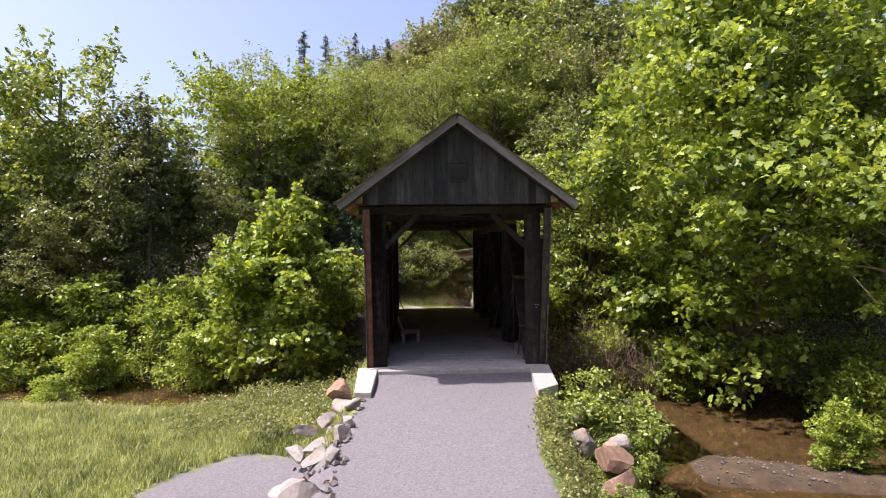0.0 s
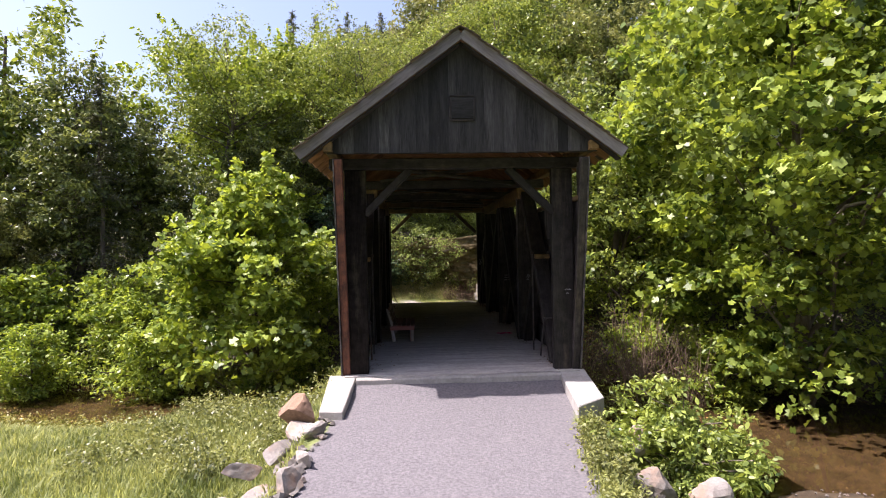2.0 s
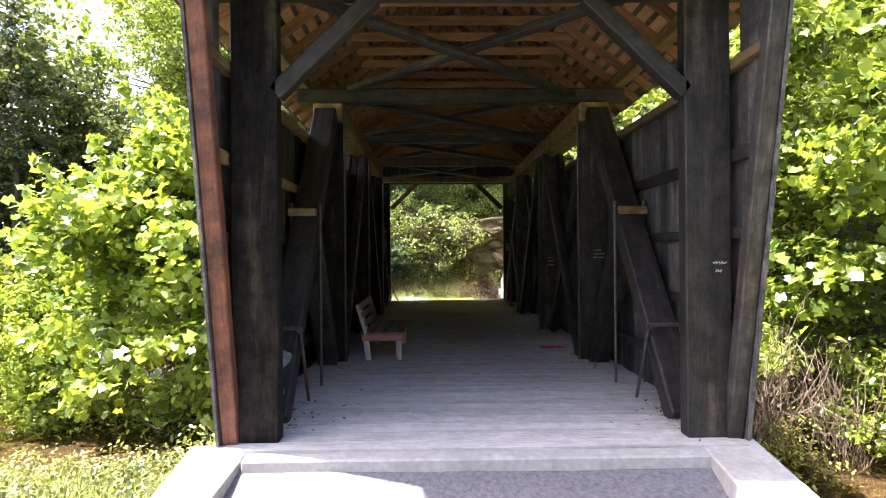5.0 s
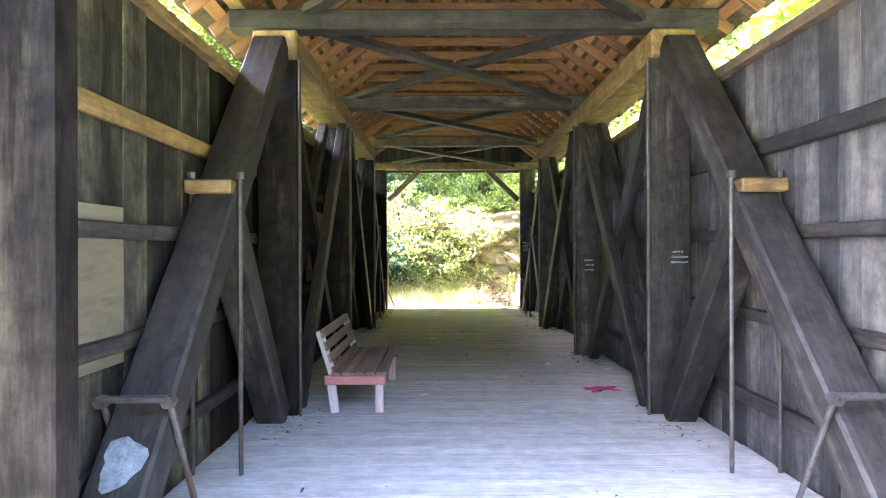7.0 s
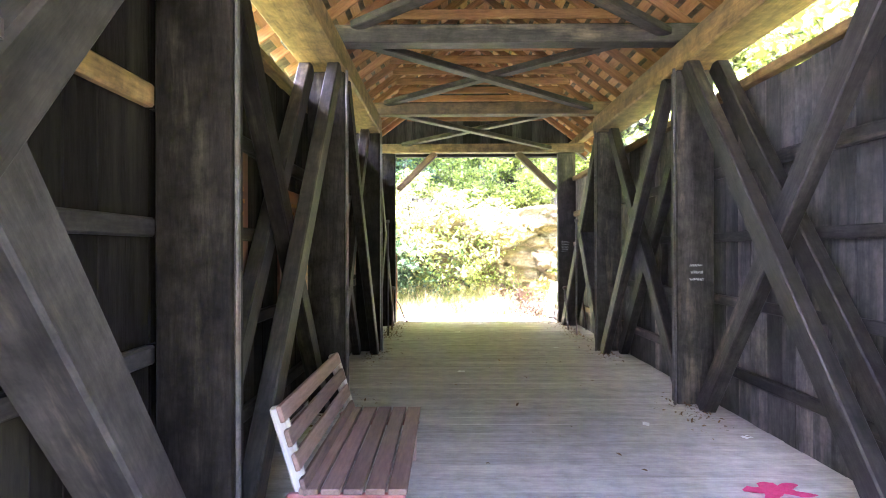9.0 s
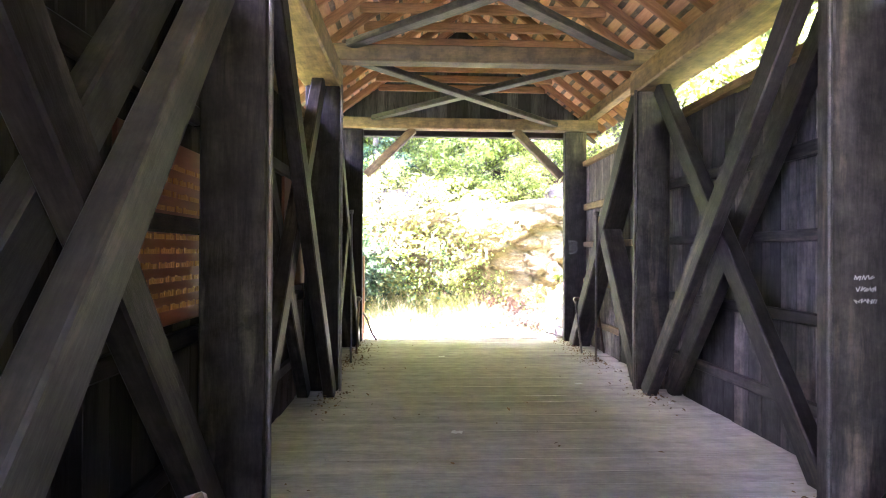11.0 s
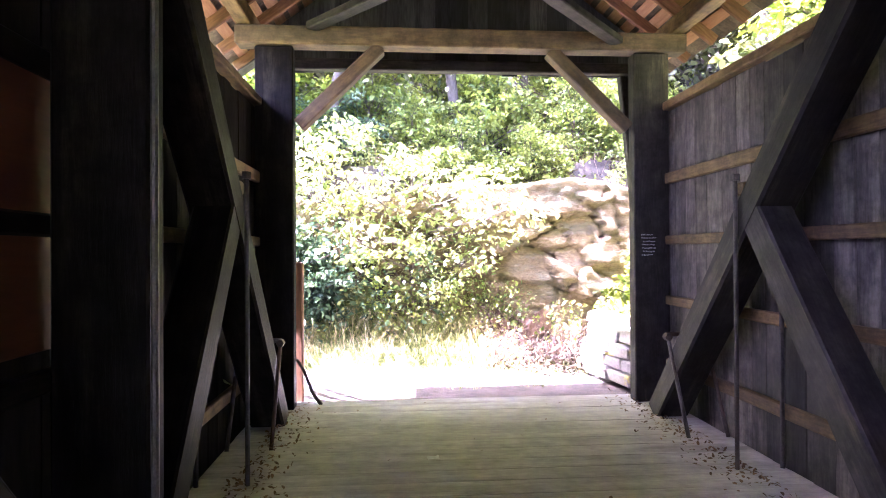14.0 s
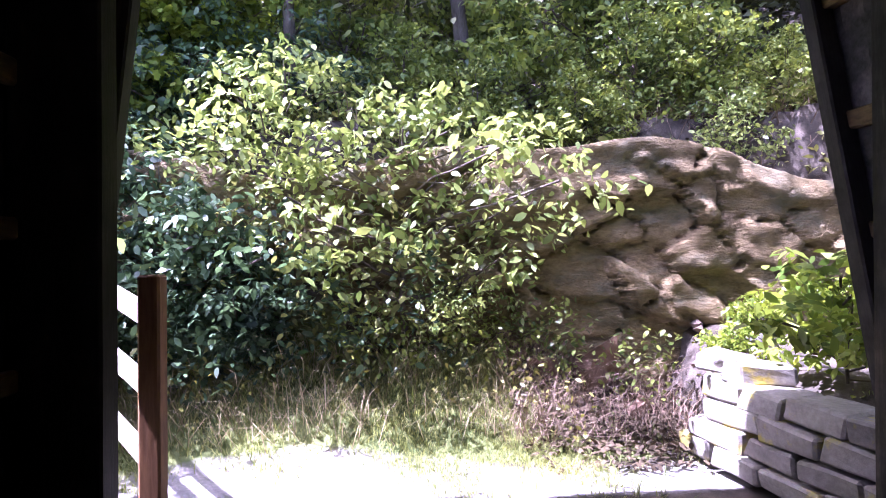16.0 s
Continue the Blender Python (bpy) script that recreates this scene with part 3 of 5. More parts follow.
def road_mask(x, y):
    near = (1 - smooth(0.0, 0.3, np.abs(x - road_mid(y)) - road_half(y) + 0.12 * np.sin(y * 2.1))) * (y < 1)
    lay = (1 - smooth(0.6, 1.6, np.hypot((x + 4.2) / 1.7, (y + 6.4) / 2.9))) * (y < 0)
    # far roof's shadow put into the colour: dark soil replaces gravel before y 15.2
    shelf = (1 - smooth(15.6, 16.3, y + 0.25 * x * (x < 0) * 0.2 + 0.2 * np.sin(x * 1.3))) * smooth(15.10, 15.30, y) * smooth(2.6, 2.0, x) * smooth(-9, -7, x)
    return np.clip(near + shelf + 0.9 * lay, 0, 1)


def cover_of(x, y, z):
    gravel = road_mask(x, y)
    c = y - creek_mid(x)
    grass = smooth(-2.6, -3.6, c) + smooth(15.7, 16.2, y) * smooth(17.6, 17.2, y) * smooth(2.2, 1.5, x)
    bed = smooth(-1.9, -2.15, z)
    return np.stack([gravel, np.clip(grass, 0, 1), bed, np.ones_like(gravel)], -1)


ground = sheet("ground", axis(-420, 420, -16, 14, 0.22), axis(-200, 600, -17, 24, 0.22), ground_z, ground_material())
tagged(ground, "grassy field, gravel track and wooded slope", "ground", kind="structure")
co = np.empty(len(ground.data.vertices) * 3)
ground.data.vertices.foreach_get("co", co)
co = co.reshape(-1, 3)
cov = ground.data.color_attributes.new("cover", "FLOAT_COLOR", "POINT")
cov.data.foreach_set("color", cover_of(co[:, 0], co[:, 1], co[:, 2]).reshape(-1))

# creek
wm = bpy.data.materials.new("creek_water")
wm.use_nodes = True
wb = wm.node_tree.nodes["Principled BSDF"]
wb.inputs["Base Color"].default_value = (0.55, 0.40, 0.20, 1)
wb.inputs["Roughness"].default_value, wb.inputs["IOR"].default_value, wb.inputs["Transmission Weight"].default_value = 0.03, 1.33, 1.0
wt = wm.node_tree.nodes.new("ShaderNodeTexNoise")
wt.inputs["Scale"].default_value, wt.inputs["Detail"].default_value = 2.2, 4
wbump = wm.node_tree.nodes.new("ShaderNodeBump")
wbump.inputs["Strength"].default_value, wbump.inputs["Distance"].default_value = 0.25, 0.03
wm.node_tree.links.new(wt.outputs["Fac"], wbump.inputs["Height"])
wm.node_tree.links.new(wbump.outputs[0], wb.inputs["Normal"])
water = sheet("water", np.linspace(-90, 60, 60), np.linspace(-6, 30, 24), lambda x, y: np.full_like(x, WATER_Z) + 0 * y, wm)
water.visible_shadow = False
tagged(water, "shallow brown creek water over a muddy bed", "creek", kind="structure")

# ---- trees and shrubs ----
def leaf_material(name, dark, light, gloss=0.42, through=0.22):
    m = bpy.data.materials.new(name)
    m.use_nodes = True
    n, l = m.node_tree.nodes, m.node_tree.links
    bsdf = n["Principled BSDF"]
    bsdf.inputs["Roughness"].default_value = gloss
    bsdf.inputs["Specular IOR Level"].default_value = 0.42
    geo = n.new("ShaderNodeNewGeometry")
    info = n.new("ShaderNodeObjectInfo")
    tn = n.new("ShaderNodeTexNoise")
    tn.inputs["Scale"].default_value, tn.inputs["Detail"].default_value = 0.9, 3
    l.new(geo.outputs["Position"], tn.inputs["Vector"])
    add = n.new("ShaderNodeMath")
    add.operation = "MULTIPLY_ADD"
    add.inputs[1].default_value = 0.85
    l.new(geo.outputs["Random Per Island"], add.inputs[0])
    sub = n.new("ShaderNodeMath")
    sub.operation = "MULTIPLY_ADD"
    sub.inputs[1].default_value, sub.inputs[2].default_value = 1.6, -0.72
    l.new(tn.outputs["Fac"], sub.inputs[0])
    l.new(sub.outputs[0], add.inputs[2])
    r = n.new("ShaderNodeValToRGB")
    r.color_ramp.elements[0].color, r.color_ramp.elements[1].color = (*dark, 1), (*light, 1)
    l.new(add.outputs[0], r.inputs[0])
    l.new(r.outputs[0], bsdf.inputs["Base Color"])
    tr = n.new("ShaderNodeBsdfTranslucent")
    hs = n.new("ShaderNodeHueSaturation")
    hs.inputs["Hue"].default_value, hs.inputs["Saturation"].default_value, hs.inputs["Value"].default_value = 0.48, 1.1, 1.6
    l.new(r.outputs[0], hs.inputs["Color"])
    l.new(hs.outputs[0], tr.inputs["Color"])
    mix = n.new("ShaderNodeMixShader")
    mix.inputs[0].default_value = through
    l.new(bsdf.outputs[0], mix.inputs[1]), l.new(tr.outputs[0], mix.inputs[2])
    l.new(mix.outputs[0], n["Material Output"].inputs["Surface"])
    return m


LEAF_BRIGHT = leaf_material("leaf_bright", (0.07, 0.125, 0.016), (0.36, 0.45, 0.075), through=0.34)
LEAF_PLANE = leaf_material("leaf_plane", (0.045, 0.09, 0.016), (0.34, 0.43, 0.075), through=0.36)
LEAF_MID = leaf_material("leaf_mid", (0.055, 0.095, 0.020), (0.33, 0.40, 0.085), through=0.3)
LEAF_DARK = leaf_material("leaf_dark", (0.032, 0.052, 0.016), (0.21, 0.25, 0.07), through=0.28)
LEAF_OLIVE = leaf_material("leaf_olive", (0.055, 0.072, 0.020), (0.30, 0.32, 0.10), through=0.28)
LEAF_HILL = leaf_material("leaf_hill", (0.030, 0.040, 0.016), (0.185, 0.20, 0.075), through=0.2)
LEAF_PALE = leaf_material("leaf_pale", (0.09, 0.14, 0.035), (0.38, 0.46, 0.14), through=0.34)
LEAF_YELLOW = leaf_material("leaf_yellow", (0.14, 0.16, 0.03), (0.34, 0.33, 0.08))
NEEDLE = leaf_material("needles", (0.028, 0.040, 0.018), (0.125, 0.135, 0.058), 0.6, 0.2)
DRY = leaf_material("dry_stalks", (0.19, 0.155, 0.075), (0.50, 0.43, 0.26), 0.8, 0.2)
GRASS = leaf_material("grass_blades", (0.09, 0.125, 0.03), (0.38, 0.41, 0.14), 0.6, 0.35)
# blue-green of foliage in shade, put into the leaf colour
LEAF_TEAL = leaf_material("leaf_teal", (0.020, 0.045, 0.022), (0.12, 0.20, 0.09), 0.5, 0.25)
LITTER = leaf_material("leaf_litter", (0.038, 0.027, 0.014), (0.125, 0.092, 0.048), 0.85, 0.05)
RUST = leaf_material("leaf_rust", (0.10, 0.055, 0.02), (0.34, 0.20, 0.08), 0.7, 0.25)
TWIG = leaf_material("dead_twigs", (0.10, 0.07, 0.045), (0.30, 0.22, 0.15), 0.85, 0.05)
DEAD = leaf_material("dead_leaves", (0.07, 0.04, 0.02), (0.22, 0.14, 0.07), 0.8, 0.1)
BARK = material("bark", (0.05, 0.04, 0.03), (0.17, 0.14, 0.11), 8, (1, 1, 0.2), 0.95, 0.8, dist=0.03)
BARK_PALE = material("pale_bark", (0.14, 0.11, 0.08), (0.34, 0.29, 0.22), 8, (1, 1, 0.2), 0.95, 0.7, dist=0.03)

LEAF_SHAPES = {
    # outline points: along the leaf, across it; the midrib folds
    "oval": [(0, 0), (0.22, 0.20), (0.6, 0.23), (1, 0), (0.6, -0.23), (0.22, -0.20)],
    "lobed": [(0, 0), (0.10, 0.42), (0.42, 0.24), (0.60, 0.50), (1.0, 0.0), (0.60, -0.50), (0.42, -0.24), (0.10, -0.42)],
    "long": [(0, 0), (0.4, 0.16), (1, 0), (0.4, -0.16)],
}


def leaves_mesh(name, pos, size, mat, shape="oval", seed=0, droop=0.35, up_bias=0.8):
    """One leaf at every place in pos, turned at random, mostly facing up and out."""
    rng = np.random.default_rng(seed)
    n = len(pos)
    out = np.array(LEAF_SHAPES[shape], float)
    k = len(out)
    yaw = rng.uniform(0, 2 * np.pi, n)
    pitch = rng.normal(-droop, 0.45, n)
    a = np.stack([np.cos(yaw) * np.cos(pitch), np.sin(yaw) * np.cos(pitch), np.sin(pitch)], 1)
    up = rng.normal(0, 0.55, (n, 3))
    up[:, 2] += up_bias
    b = np.cross(up, a)
    b /= np.linalg.norm(b, axis=1, keepdims=True) + 1e-9
    c = np.cross(a, b)
    s = size * rng.uniform(0.6, 1.35, n)[:, None]
    fold = 0.25
    vs = np.empty((n, k, 3))
    for i, (u, v) in enumerate(out):
        vs[:, i] = pos + s * (u * a + v * b + (abs(v) * fold - 0.15 * u * u) * c)
    me = bpy.data.meshes.new(name)
    me.vertices.add(n * k)
    me.vertices.foreach_set("co", vs.reshape(-1))
    me.loops.add(n * k)
    me.loops.foreach_set("vertex_index", np.arange(n * k, dtype=np.int32))
    me.polygons.add(n)
    me.polygons.foreach_set("loop_start", np.arange(0, n * k, k, dtype=np.int32))
    me.polygons.foreach_set("loop_total", np.full(n, k, dtype=np.int32))
    me.update(calc_edges=True)
    me.validate()
    me.materials.append(mat)
    return me


def limb(bm, p, q, r0, r1, rng, bends=3, sides=6, wander=0.12):
    """A tapered, wandering limb from p to q."""
    p, q = Vector(p), Vector(q)
    length = (q - p).length
    rings = []
    for i in range(bends + 1):
        f = i / bends
        c = p.lerp(q, f)
        if 0 < i < bends:
            c += Vector(rng.normal(0, wander * length / bends, 3))
        d = (q - p).normalized()
        a = d.orthogonal().normalized()
        b = d.cross(a)
        r = r0 + (r1 - r0) * f
        rings.append([bm.verts.new(c + (a * math.cos(2 * math.pi * j / sides) + b * math.sin(2 * math.pi * j / sides)) * r) for j in range(sides)])
    for u, v in zip(rings, rings[1:]):
        for j in range(sides):
            bm.faces.new((u[j], u[(j + 1) % sides], v[(j + 1) % sides], v[j]))


def tree(name, h, width, base, mat, leaf, count, label, category="tree", shape="oval", seed=1, clumps=70, bark=None, trunk=0.16, lean=0.0, group="trees by the creek", flat=0.6, shell=0.55, taper=0.25, shoots=0):
    """A trunk with limbs, and a crown of many leaves in uneven clumps. base: height at which the crown begins."""
    rng = np.random.default_rng(seed)
    t = holder(name, label=label, category=category, group=group)
    bm = bmesh.new()
    limb(bm, (0, 0, -0.3), (lean, 0, h * 0.86), trunk, trunk * 0.2, rng, 6, 8, 0.08)
    mid = (base + h) / 2
    half = (h - base) / 2
    cs = []
    while len(cs) < clumps:
        v = rng.normal(0, 1, 3)
        v /= np.linalg.norm(v)
        r = rng.uniform(shell, 1.0) if rng.random() < 0.8 else rng.uniform(0.2, shell)
        prof = 1.0 - taper * max(v[2], 0)
        bulge = 1 + 0.22 * math.sin(3 * math.atan2(v[1], v[0]) + seed) + 0.16 * math.sin(5 * v[2] + seed * 2)
        cs.append((v[0] * r * width / 2 * prof * bulge + lean * (0.5 + v[2] * 0.5), v[1] * r * width / 2 * prof * bulge, mid + v[2] * r * half))
    cs = np.array(cs)
    for c in cs[: min(len(cs), 34)]:
        z = max(base * 0.5, min(c[2] - 0.25 * (h - base) * rng.uniform(0.4, 1.0), h * 0.8))
        f = z / (h * 0.86)
        limb(bm, (lean * f, 0, z), c, trunk * (1 - 0.75 * f) * 0.45, 0.012, rng, 3, 5, 0.15)
    part("trunk", bm, bark or BARK, t, "", smooth=True)
    per = count // clumps
    size = width * 0.5 * 1.35 / clumps ** 0.36
    sprays = max(3, min(9, per // 9))
    tips = np.repeat(cs, sprays, 0)
    d = rng.normal(0, 1, (len(tips), 3))
    d /= np.linalg.norm(d, axis=1, keepdims=True)
    rad = rng.uniform(0.35, 1, len(tips))[:, None] ** 0.6
    scale = np.repeat(rng.uniform(0.6, 1.3, len(cs)), sprays)[:, None]
    tips = tips + d * rad * size * scale * np.array([1, 1, flat])
    each = max(1, per // sprays)
    pts = np.repeat(tips, each, 0)
    d = rng.normal(0, 1, (len(pts), 3)) * np.array([1, 1, 0.42])
    reach = np.repeat(rng.uniform(0.14, 0.28, len(tips)), each)[:, None] * size
    pts = pts + d * reach
    pts[:, 2] -= 0.30 * np.hypot(d[:, 0], d[:, 1]) * reach[:, 0]
    pts[:, 2] = np.maximum(pts[:, 2], 0.05)
    if shoots:
        # single leafy shoots that stand out of the crown
        for c in cs[np.argsort(-cs[:, 2] + rng.normal(0, 0.25 * half, len(cs)))[:shoots]]:
            way = np.array([c[0] * 0.25 + rng.normal(0, 0.2), c[1] * 0.25 + rng.normal(0, 0.2), 1.0])
            way /= np.linalg.norm(way)
            long = rng.uniform(0.7, 1.5) * size
            f = rng.uniform(0, 1, 46)[:, None]
            pts = np.concatenate([pts, c + way * f * long * 1.4 + rng.normal(0, 0.13, (46, 3)) * (1.25 - f) * size])
    crown = under(new("crown", leaves_mesh("crown", pts, leaf, mat, shape, seed)), t)
    return t


def conifer(name, h, width, seed, label):
    rng = np.random.default_rng(seed)
    t = holder(name, label=label, category="conifer", group="conifers on the hill")
    bm = bmesh.new()
    limb(bm, (0, 0, -0.3), (0, 0, h), 0.18, 0.02, rng, 6, 7, 0.03)
    pts = []
    for k in range(90):
        f = (k + 1) / 90
        z = h * (0.12 + 0.86 * f)
        r = width / 2 * (1 - f) ** 0.8 * rng.uniform(0.75, 1.15) + 0.15
        a = rng.uniform(0, 2 * np.pi)
        tip = np.array([math.cos(a) * r, math.sin(a) * r, z - 0.25 * r])
        limb(bm, (0, 0, z), tip, 0.03, 0.008, rng, 2, 4, 0.05)
        m = int(30 + 70 * r / width * 2)
        u = rng.uniform(0.15, 1, m)[:, None]
        p = np.array([0, 0, z]) * (1 - u) + tip * u
        pts.append(p + rng.normal(0, 1, (m, 3)) * np.array([0.16, 0.16, 0.09]) * (0.5 + r / width * 2))
    part("trunk", bm, BARK, t)
    under(new("crown", leaves_mesh("crown", np.concatenate(pts), 0.22, NEEDLE, "long", seed, 0.2)), t)
    return t


def stand(proto, x, y, scale=1.0, turn=0.0, first=False, sink=0.15):
    z = float(ground_z(x, y)) - sink
    m = pose(x, y, z, 0, 0, turn) @ Matrix.Diagonal((scale, scale, scale, 1))
    if first:
        proto.matrix_basis = m
        return proto
    ob = copy_thing(proto, pose(x, y, z, 0, 0, turn))
    ob.scale = (scale, scale, scale)
    return ob


# protos, first one placed, then copies
broad = tree("broadleaf_tree", 13, 9.5, 0.9, LEAF_MID, 0.25, 19000, "tall broadleaf tree with a mid-green crown", seed=2, clumps=120, trunk=0.24, shoots=26)
stand(broad, -19.5, 16.5, 1.12, 20, True)
bright = tree("broadleaf_tree", 12, 9.5, 2.0, LEAF_BRIGHT, 0.26, 18000, "rounded broadleaf tree with light green leaves", seed=3, clumps=110, trunk=0.22, shoots=24)
stand(bright, -11.5, 21.5, 1.0, 10, True)
dark = tree("broadleaf_tree", 14, 9.0, 3.0, LEAF_DARK, 0.25, 18000, "shady broadleaf tree with dark green crown", seed=4, clumps=110, trunk=0.25, shoots=24)
stand(dark, -15.0, 14.0, 0.75, 70, True)
olive = tree("broadleaf_tree", 13, 8.5, 2.5, LEAF_OLIVE, 0.23, 18000, "broadleaf tree with dull olive leaves", seed=5, clumps=100, trunk=0.22, shoots=24)
stand(olive, -4.5, 30.0, 0.68, 0, True)
sapling = tree("sapling_tree", 7.6, 6.4, 0.3, LEAF_BRIGHT, 0.20, 13000, "young sycamore with bright lobed leaves on the bank", shape="lobed", seed=6, clumps=90, trunk=0.09, taper=0.6, shoots=26)
stand(sapling, -6.2, 8.2, 1.0, 0, True)
plane = tree("sycamore_tree", 18, 11.0, 0.8, LEAF_PLANE, 0.205, 33000, "large sycamore with broad bright lobed leaves", shape="lobed", seed=7, clumps=210, trunk=0.22, bark=BARK_PALE, shoots=40)
stand(plane, 10.2, 4.6, 1.0, 0, True)
fir = conifer("conifer_tree", 15, 5.5, 11, "dark conifer on the hillside")
stand(fir, -12.4, 47, 1.1, 0, True)

# first six: unseen trees behind the start, added to block sky light
for proto, x, y, sc, turn in (
        (broad, -12, -25, 1.4, 15), (olive, -4, -27, 1.4, 140), (dark, 4.5, -25, 1.4, 70), (broad, 12, -23, 1.4, 200), (olive, 20, -17, 1.35, 310), (dark, -20, -24, 1.35, 250), (broad, -27, 15, 1.1, 100), (bright, -8.5, 24.0, 0.85, 77), (olive, -17.5, 12.2, 0.55, 99), (broad, 6.9, 10.0, 0.75, 45), (dark, 6.4, 13.6, 0.7, 190), (dark, -6.6, 18.9, 0.5, 33), (broad, -23.0, 13.0, 0.6, 300), (dark, -24, 20, 0.8, 30), (bright, -7.5, 23, 0.9, 120), (dark, -13.5, 16.5, 0.62, 140),
        (dark, -21, 12.5, 0.62, 210), (dark, -38, 16, 0.9, 0), (olive, 1.5, 27, 1.0, 90), (broad, 6.5, 24, 1.1, 250), (olive, 10, 20, 1.0, 20),
        (broad, 14.5, 17, 1.1, 180), (plane, 15.5, 9.5, 1.0, 130), (olive, 19, 13, 1.1, 70), (dark, 4.5, 33, 1.1, 40), (dark, 12, 30, 1.1, 280), (bright, 9.0, 15.5, 0.7, 33),
        (broad, -2, 40, 0.55, 15), (broad, 20, 24, 1.1, 310), (bright, 22, 6, 1.1, 50), (dark, 27, 14, 1.1, 5),
        (plane, 13.5, -1.5, 0.8, 220), (olive, 8, 42, 1.1, 10), (dark, -5.0, 36, 0.6, 70), (olive, -8.5, 37, 0.6, 10), (dark, 0.6, 37, 0.55, 200), (bright, -3.2, 27, 0.42, 20), (olive, 3.4, 29, 0.7, 95), (broad, 18, 40, 1.2, 44)):
    stand(proto, x, y, sc, turn)
for x, y, top in ((-9.9, 45, 25.2), (-6.9, 46, 25.8), (-5.2, 49, 25.6), (-1.2, 46, 25.0), (0.9, 45, 26.4), (2.3, 47, 26.8), (-3.2, 52, 26.0), (5.0, 50, 27.0), (-3.1, 33, 20.6), (-6.3, 34, 20.0), (0.2, 34, 20.6), (-13.6, 13.2, 9.9), (-15.2, 13.8, 8.2)):
    stand(fir, x, y, (top - float(ground_z(x, y))) / 15, x * 50)

# ---- shrubs, weeds and grass ----
def scatter(n, seed, xr, yr, keep):
    rng = np.random.default_rng(seed)
    x, y = rng.uniform(*xr, n), rng.uniform(*yr, n)
    k = keep(x, y, rng)
    return x[k], y[k], rng


def leafy_patch(name, label, x, y, h, spread, leaf, per, mat, seed, shape="oval", category="undergrowth"):
    """Low growth that nobody could count: leaf clumps at the given places, one object."""
    rng = np.random.default_rng(seed)
    z = ground_z(x, y)
    hh = h * rng.uniform(0.5, 1.2, len(x))
    c = np.stack([x, y, z], 1)
    pts = np.repeat(c, per, 0)
    f = rng.uniform(0.05, 1, len(pts))
    r = rng.normal(0, 1, (len(pts), 2)) * spread * (0.55 + 0.45 * np.sin(np.pi * np.clip(f, 0, 1)))[:, None]
    pts[:, :2] += r
    pts[:, 2] += f * np.repeat(hh, per)
    ob = new(name, leaves_mesh(name, pts, leaf, mat, shape, seed))
    return tagged(ob, label, category, kind="stuff")


def blades(name, label, x, y, h, mat, seed, width=0.012, bend=0.5, category="grass"):
    """Single blades, each a bent triangle strip."""
    rng = np.random.default_rng(seed)
    n = len(x)
    z = ground_z(x, y) - 0.02
    a = rng.uniform(0, 2 * np.pi, n)
    hh = h * rng.uniform(0.45, 1.25, n)
    lean = bend * hh * rng.uniform(0.2, 1, n)
    dx, dy = np.cos(a), np.sin(a)
    w = width * rng.uniform(0.6, 1.4, n)
    base = np.stack([x, y, z], 1)
    side = np.stack([-dy * w, dx * w, np.zeros(n)], 1)
    mid = base + np.stack([dx * lean * 0.3, dy * lean * 0.3, hh * 0.6], 1)
    tip = base + np.stack([dx * lean, dy * lean, hh * 0.95], 1)
    vs = np.stack([base - side, base + side, mid + side * 0.7, mid - side * 0.7, tip], 1)
    me = bpy.data.meshes.new(name)
    i = np.arange(n, dtype=np.int32)[:, None] * 5
    loops = np.concatenate([i + np.array([[0, 1, 2, 3]]), i + np.array([[3, 2, 4]])], 1).astype(np.int32)
    me.vertices.add(n * 5), me.vertices.foreach_set("co", vs.reshape(-1))
    me.loops.add(n * 7), me.loops.foreach_set("vertex_index", loops.reshape(-1))
    me.polygons.add(n * 2)
    start = (np.arange(n)[:, None] * 7 + np.array([[0, 4]])).reshape(-1).astype(np.int32)
    me.polygons.foreach_set("loop_start", start)
    me.polygons.foreach_set("loop_total", np.tile([4, 3], n).astype(np.int32))
    me.update(calc_edges=True)
    me.validate()
    me.materials.append(mat)
    return tagged(new(name, me), label, category, kind="stuff")


def off_road(x, y):
    return np.abs(x - road_mid(y)) - road_half(y)


# field grass
x, y, _ = scatter(150000, 1, (-17, -2.2), (-9, 4.5), lambda x, y, r: (off_road(x, y) > 0.35) & (road_mask(x, y) < 0.5) & (y - creek_mid(x) < -2.6) & (r.random(len(x)) < 1.2 - np.abs(x) / 19))
blades("field_grass", "sunlit light green meadow grass", x, y, 0.20, GRASS, 2, 0.011, 0.9)
x, y, _ = scatter(26000, 3, (2.2, 12), (-8, 0.5), lambda x, y, r: (off_road(x, y) > 0.5) & (ground_z(x, y) > -1.75))
blades("field_grass", "shaded green grass beside the creek", x, y, 0.22, GRASS, 4, 0.011, 0.9)
# low weeds on the ramp's shaded flank
x, y, _ = scatter(1500, 51, (1.2, 3.6), (-8, -0.9), lambda x, y, r: (x > 0) & (off_road(x, y) > 0.12) & (off_road(x, y) < 1.3) & (ground_z(x, y) > -1.7) & ((y < -2.7) | (x > 2.6)))
leafy_patch("ramp_weeds", "low leafy weeds on the shaded ramp edge", x, y, 0.26, 0.11, 0.055, 45, LEAF_OLIVE, 52)
x, y, _ = scatter(9000, 53, (1.2, 3.6), (-8, -0.9), lambda x, y, r: (off_road(x, y) > 0.04) & (off_road(x, y) < 1.2) & (ground_z(x, y) > -1.7) & ((y < -2.6) | (x > 2.5)))
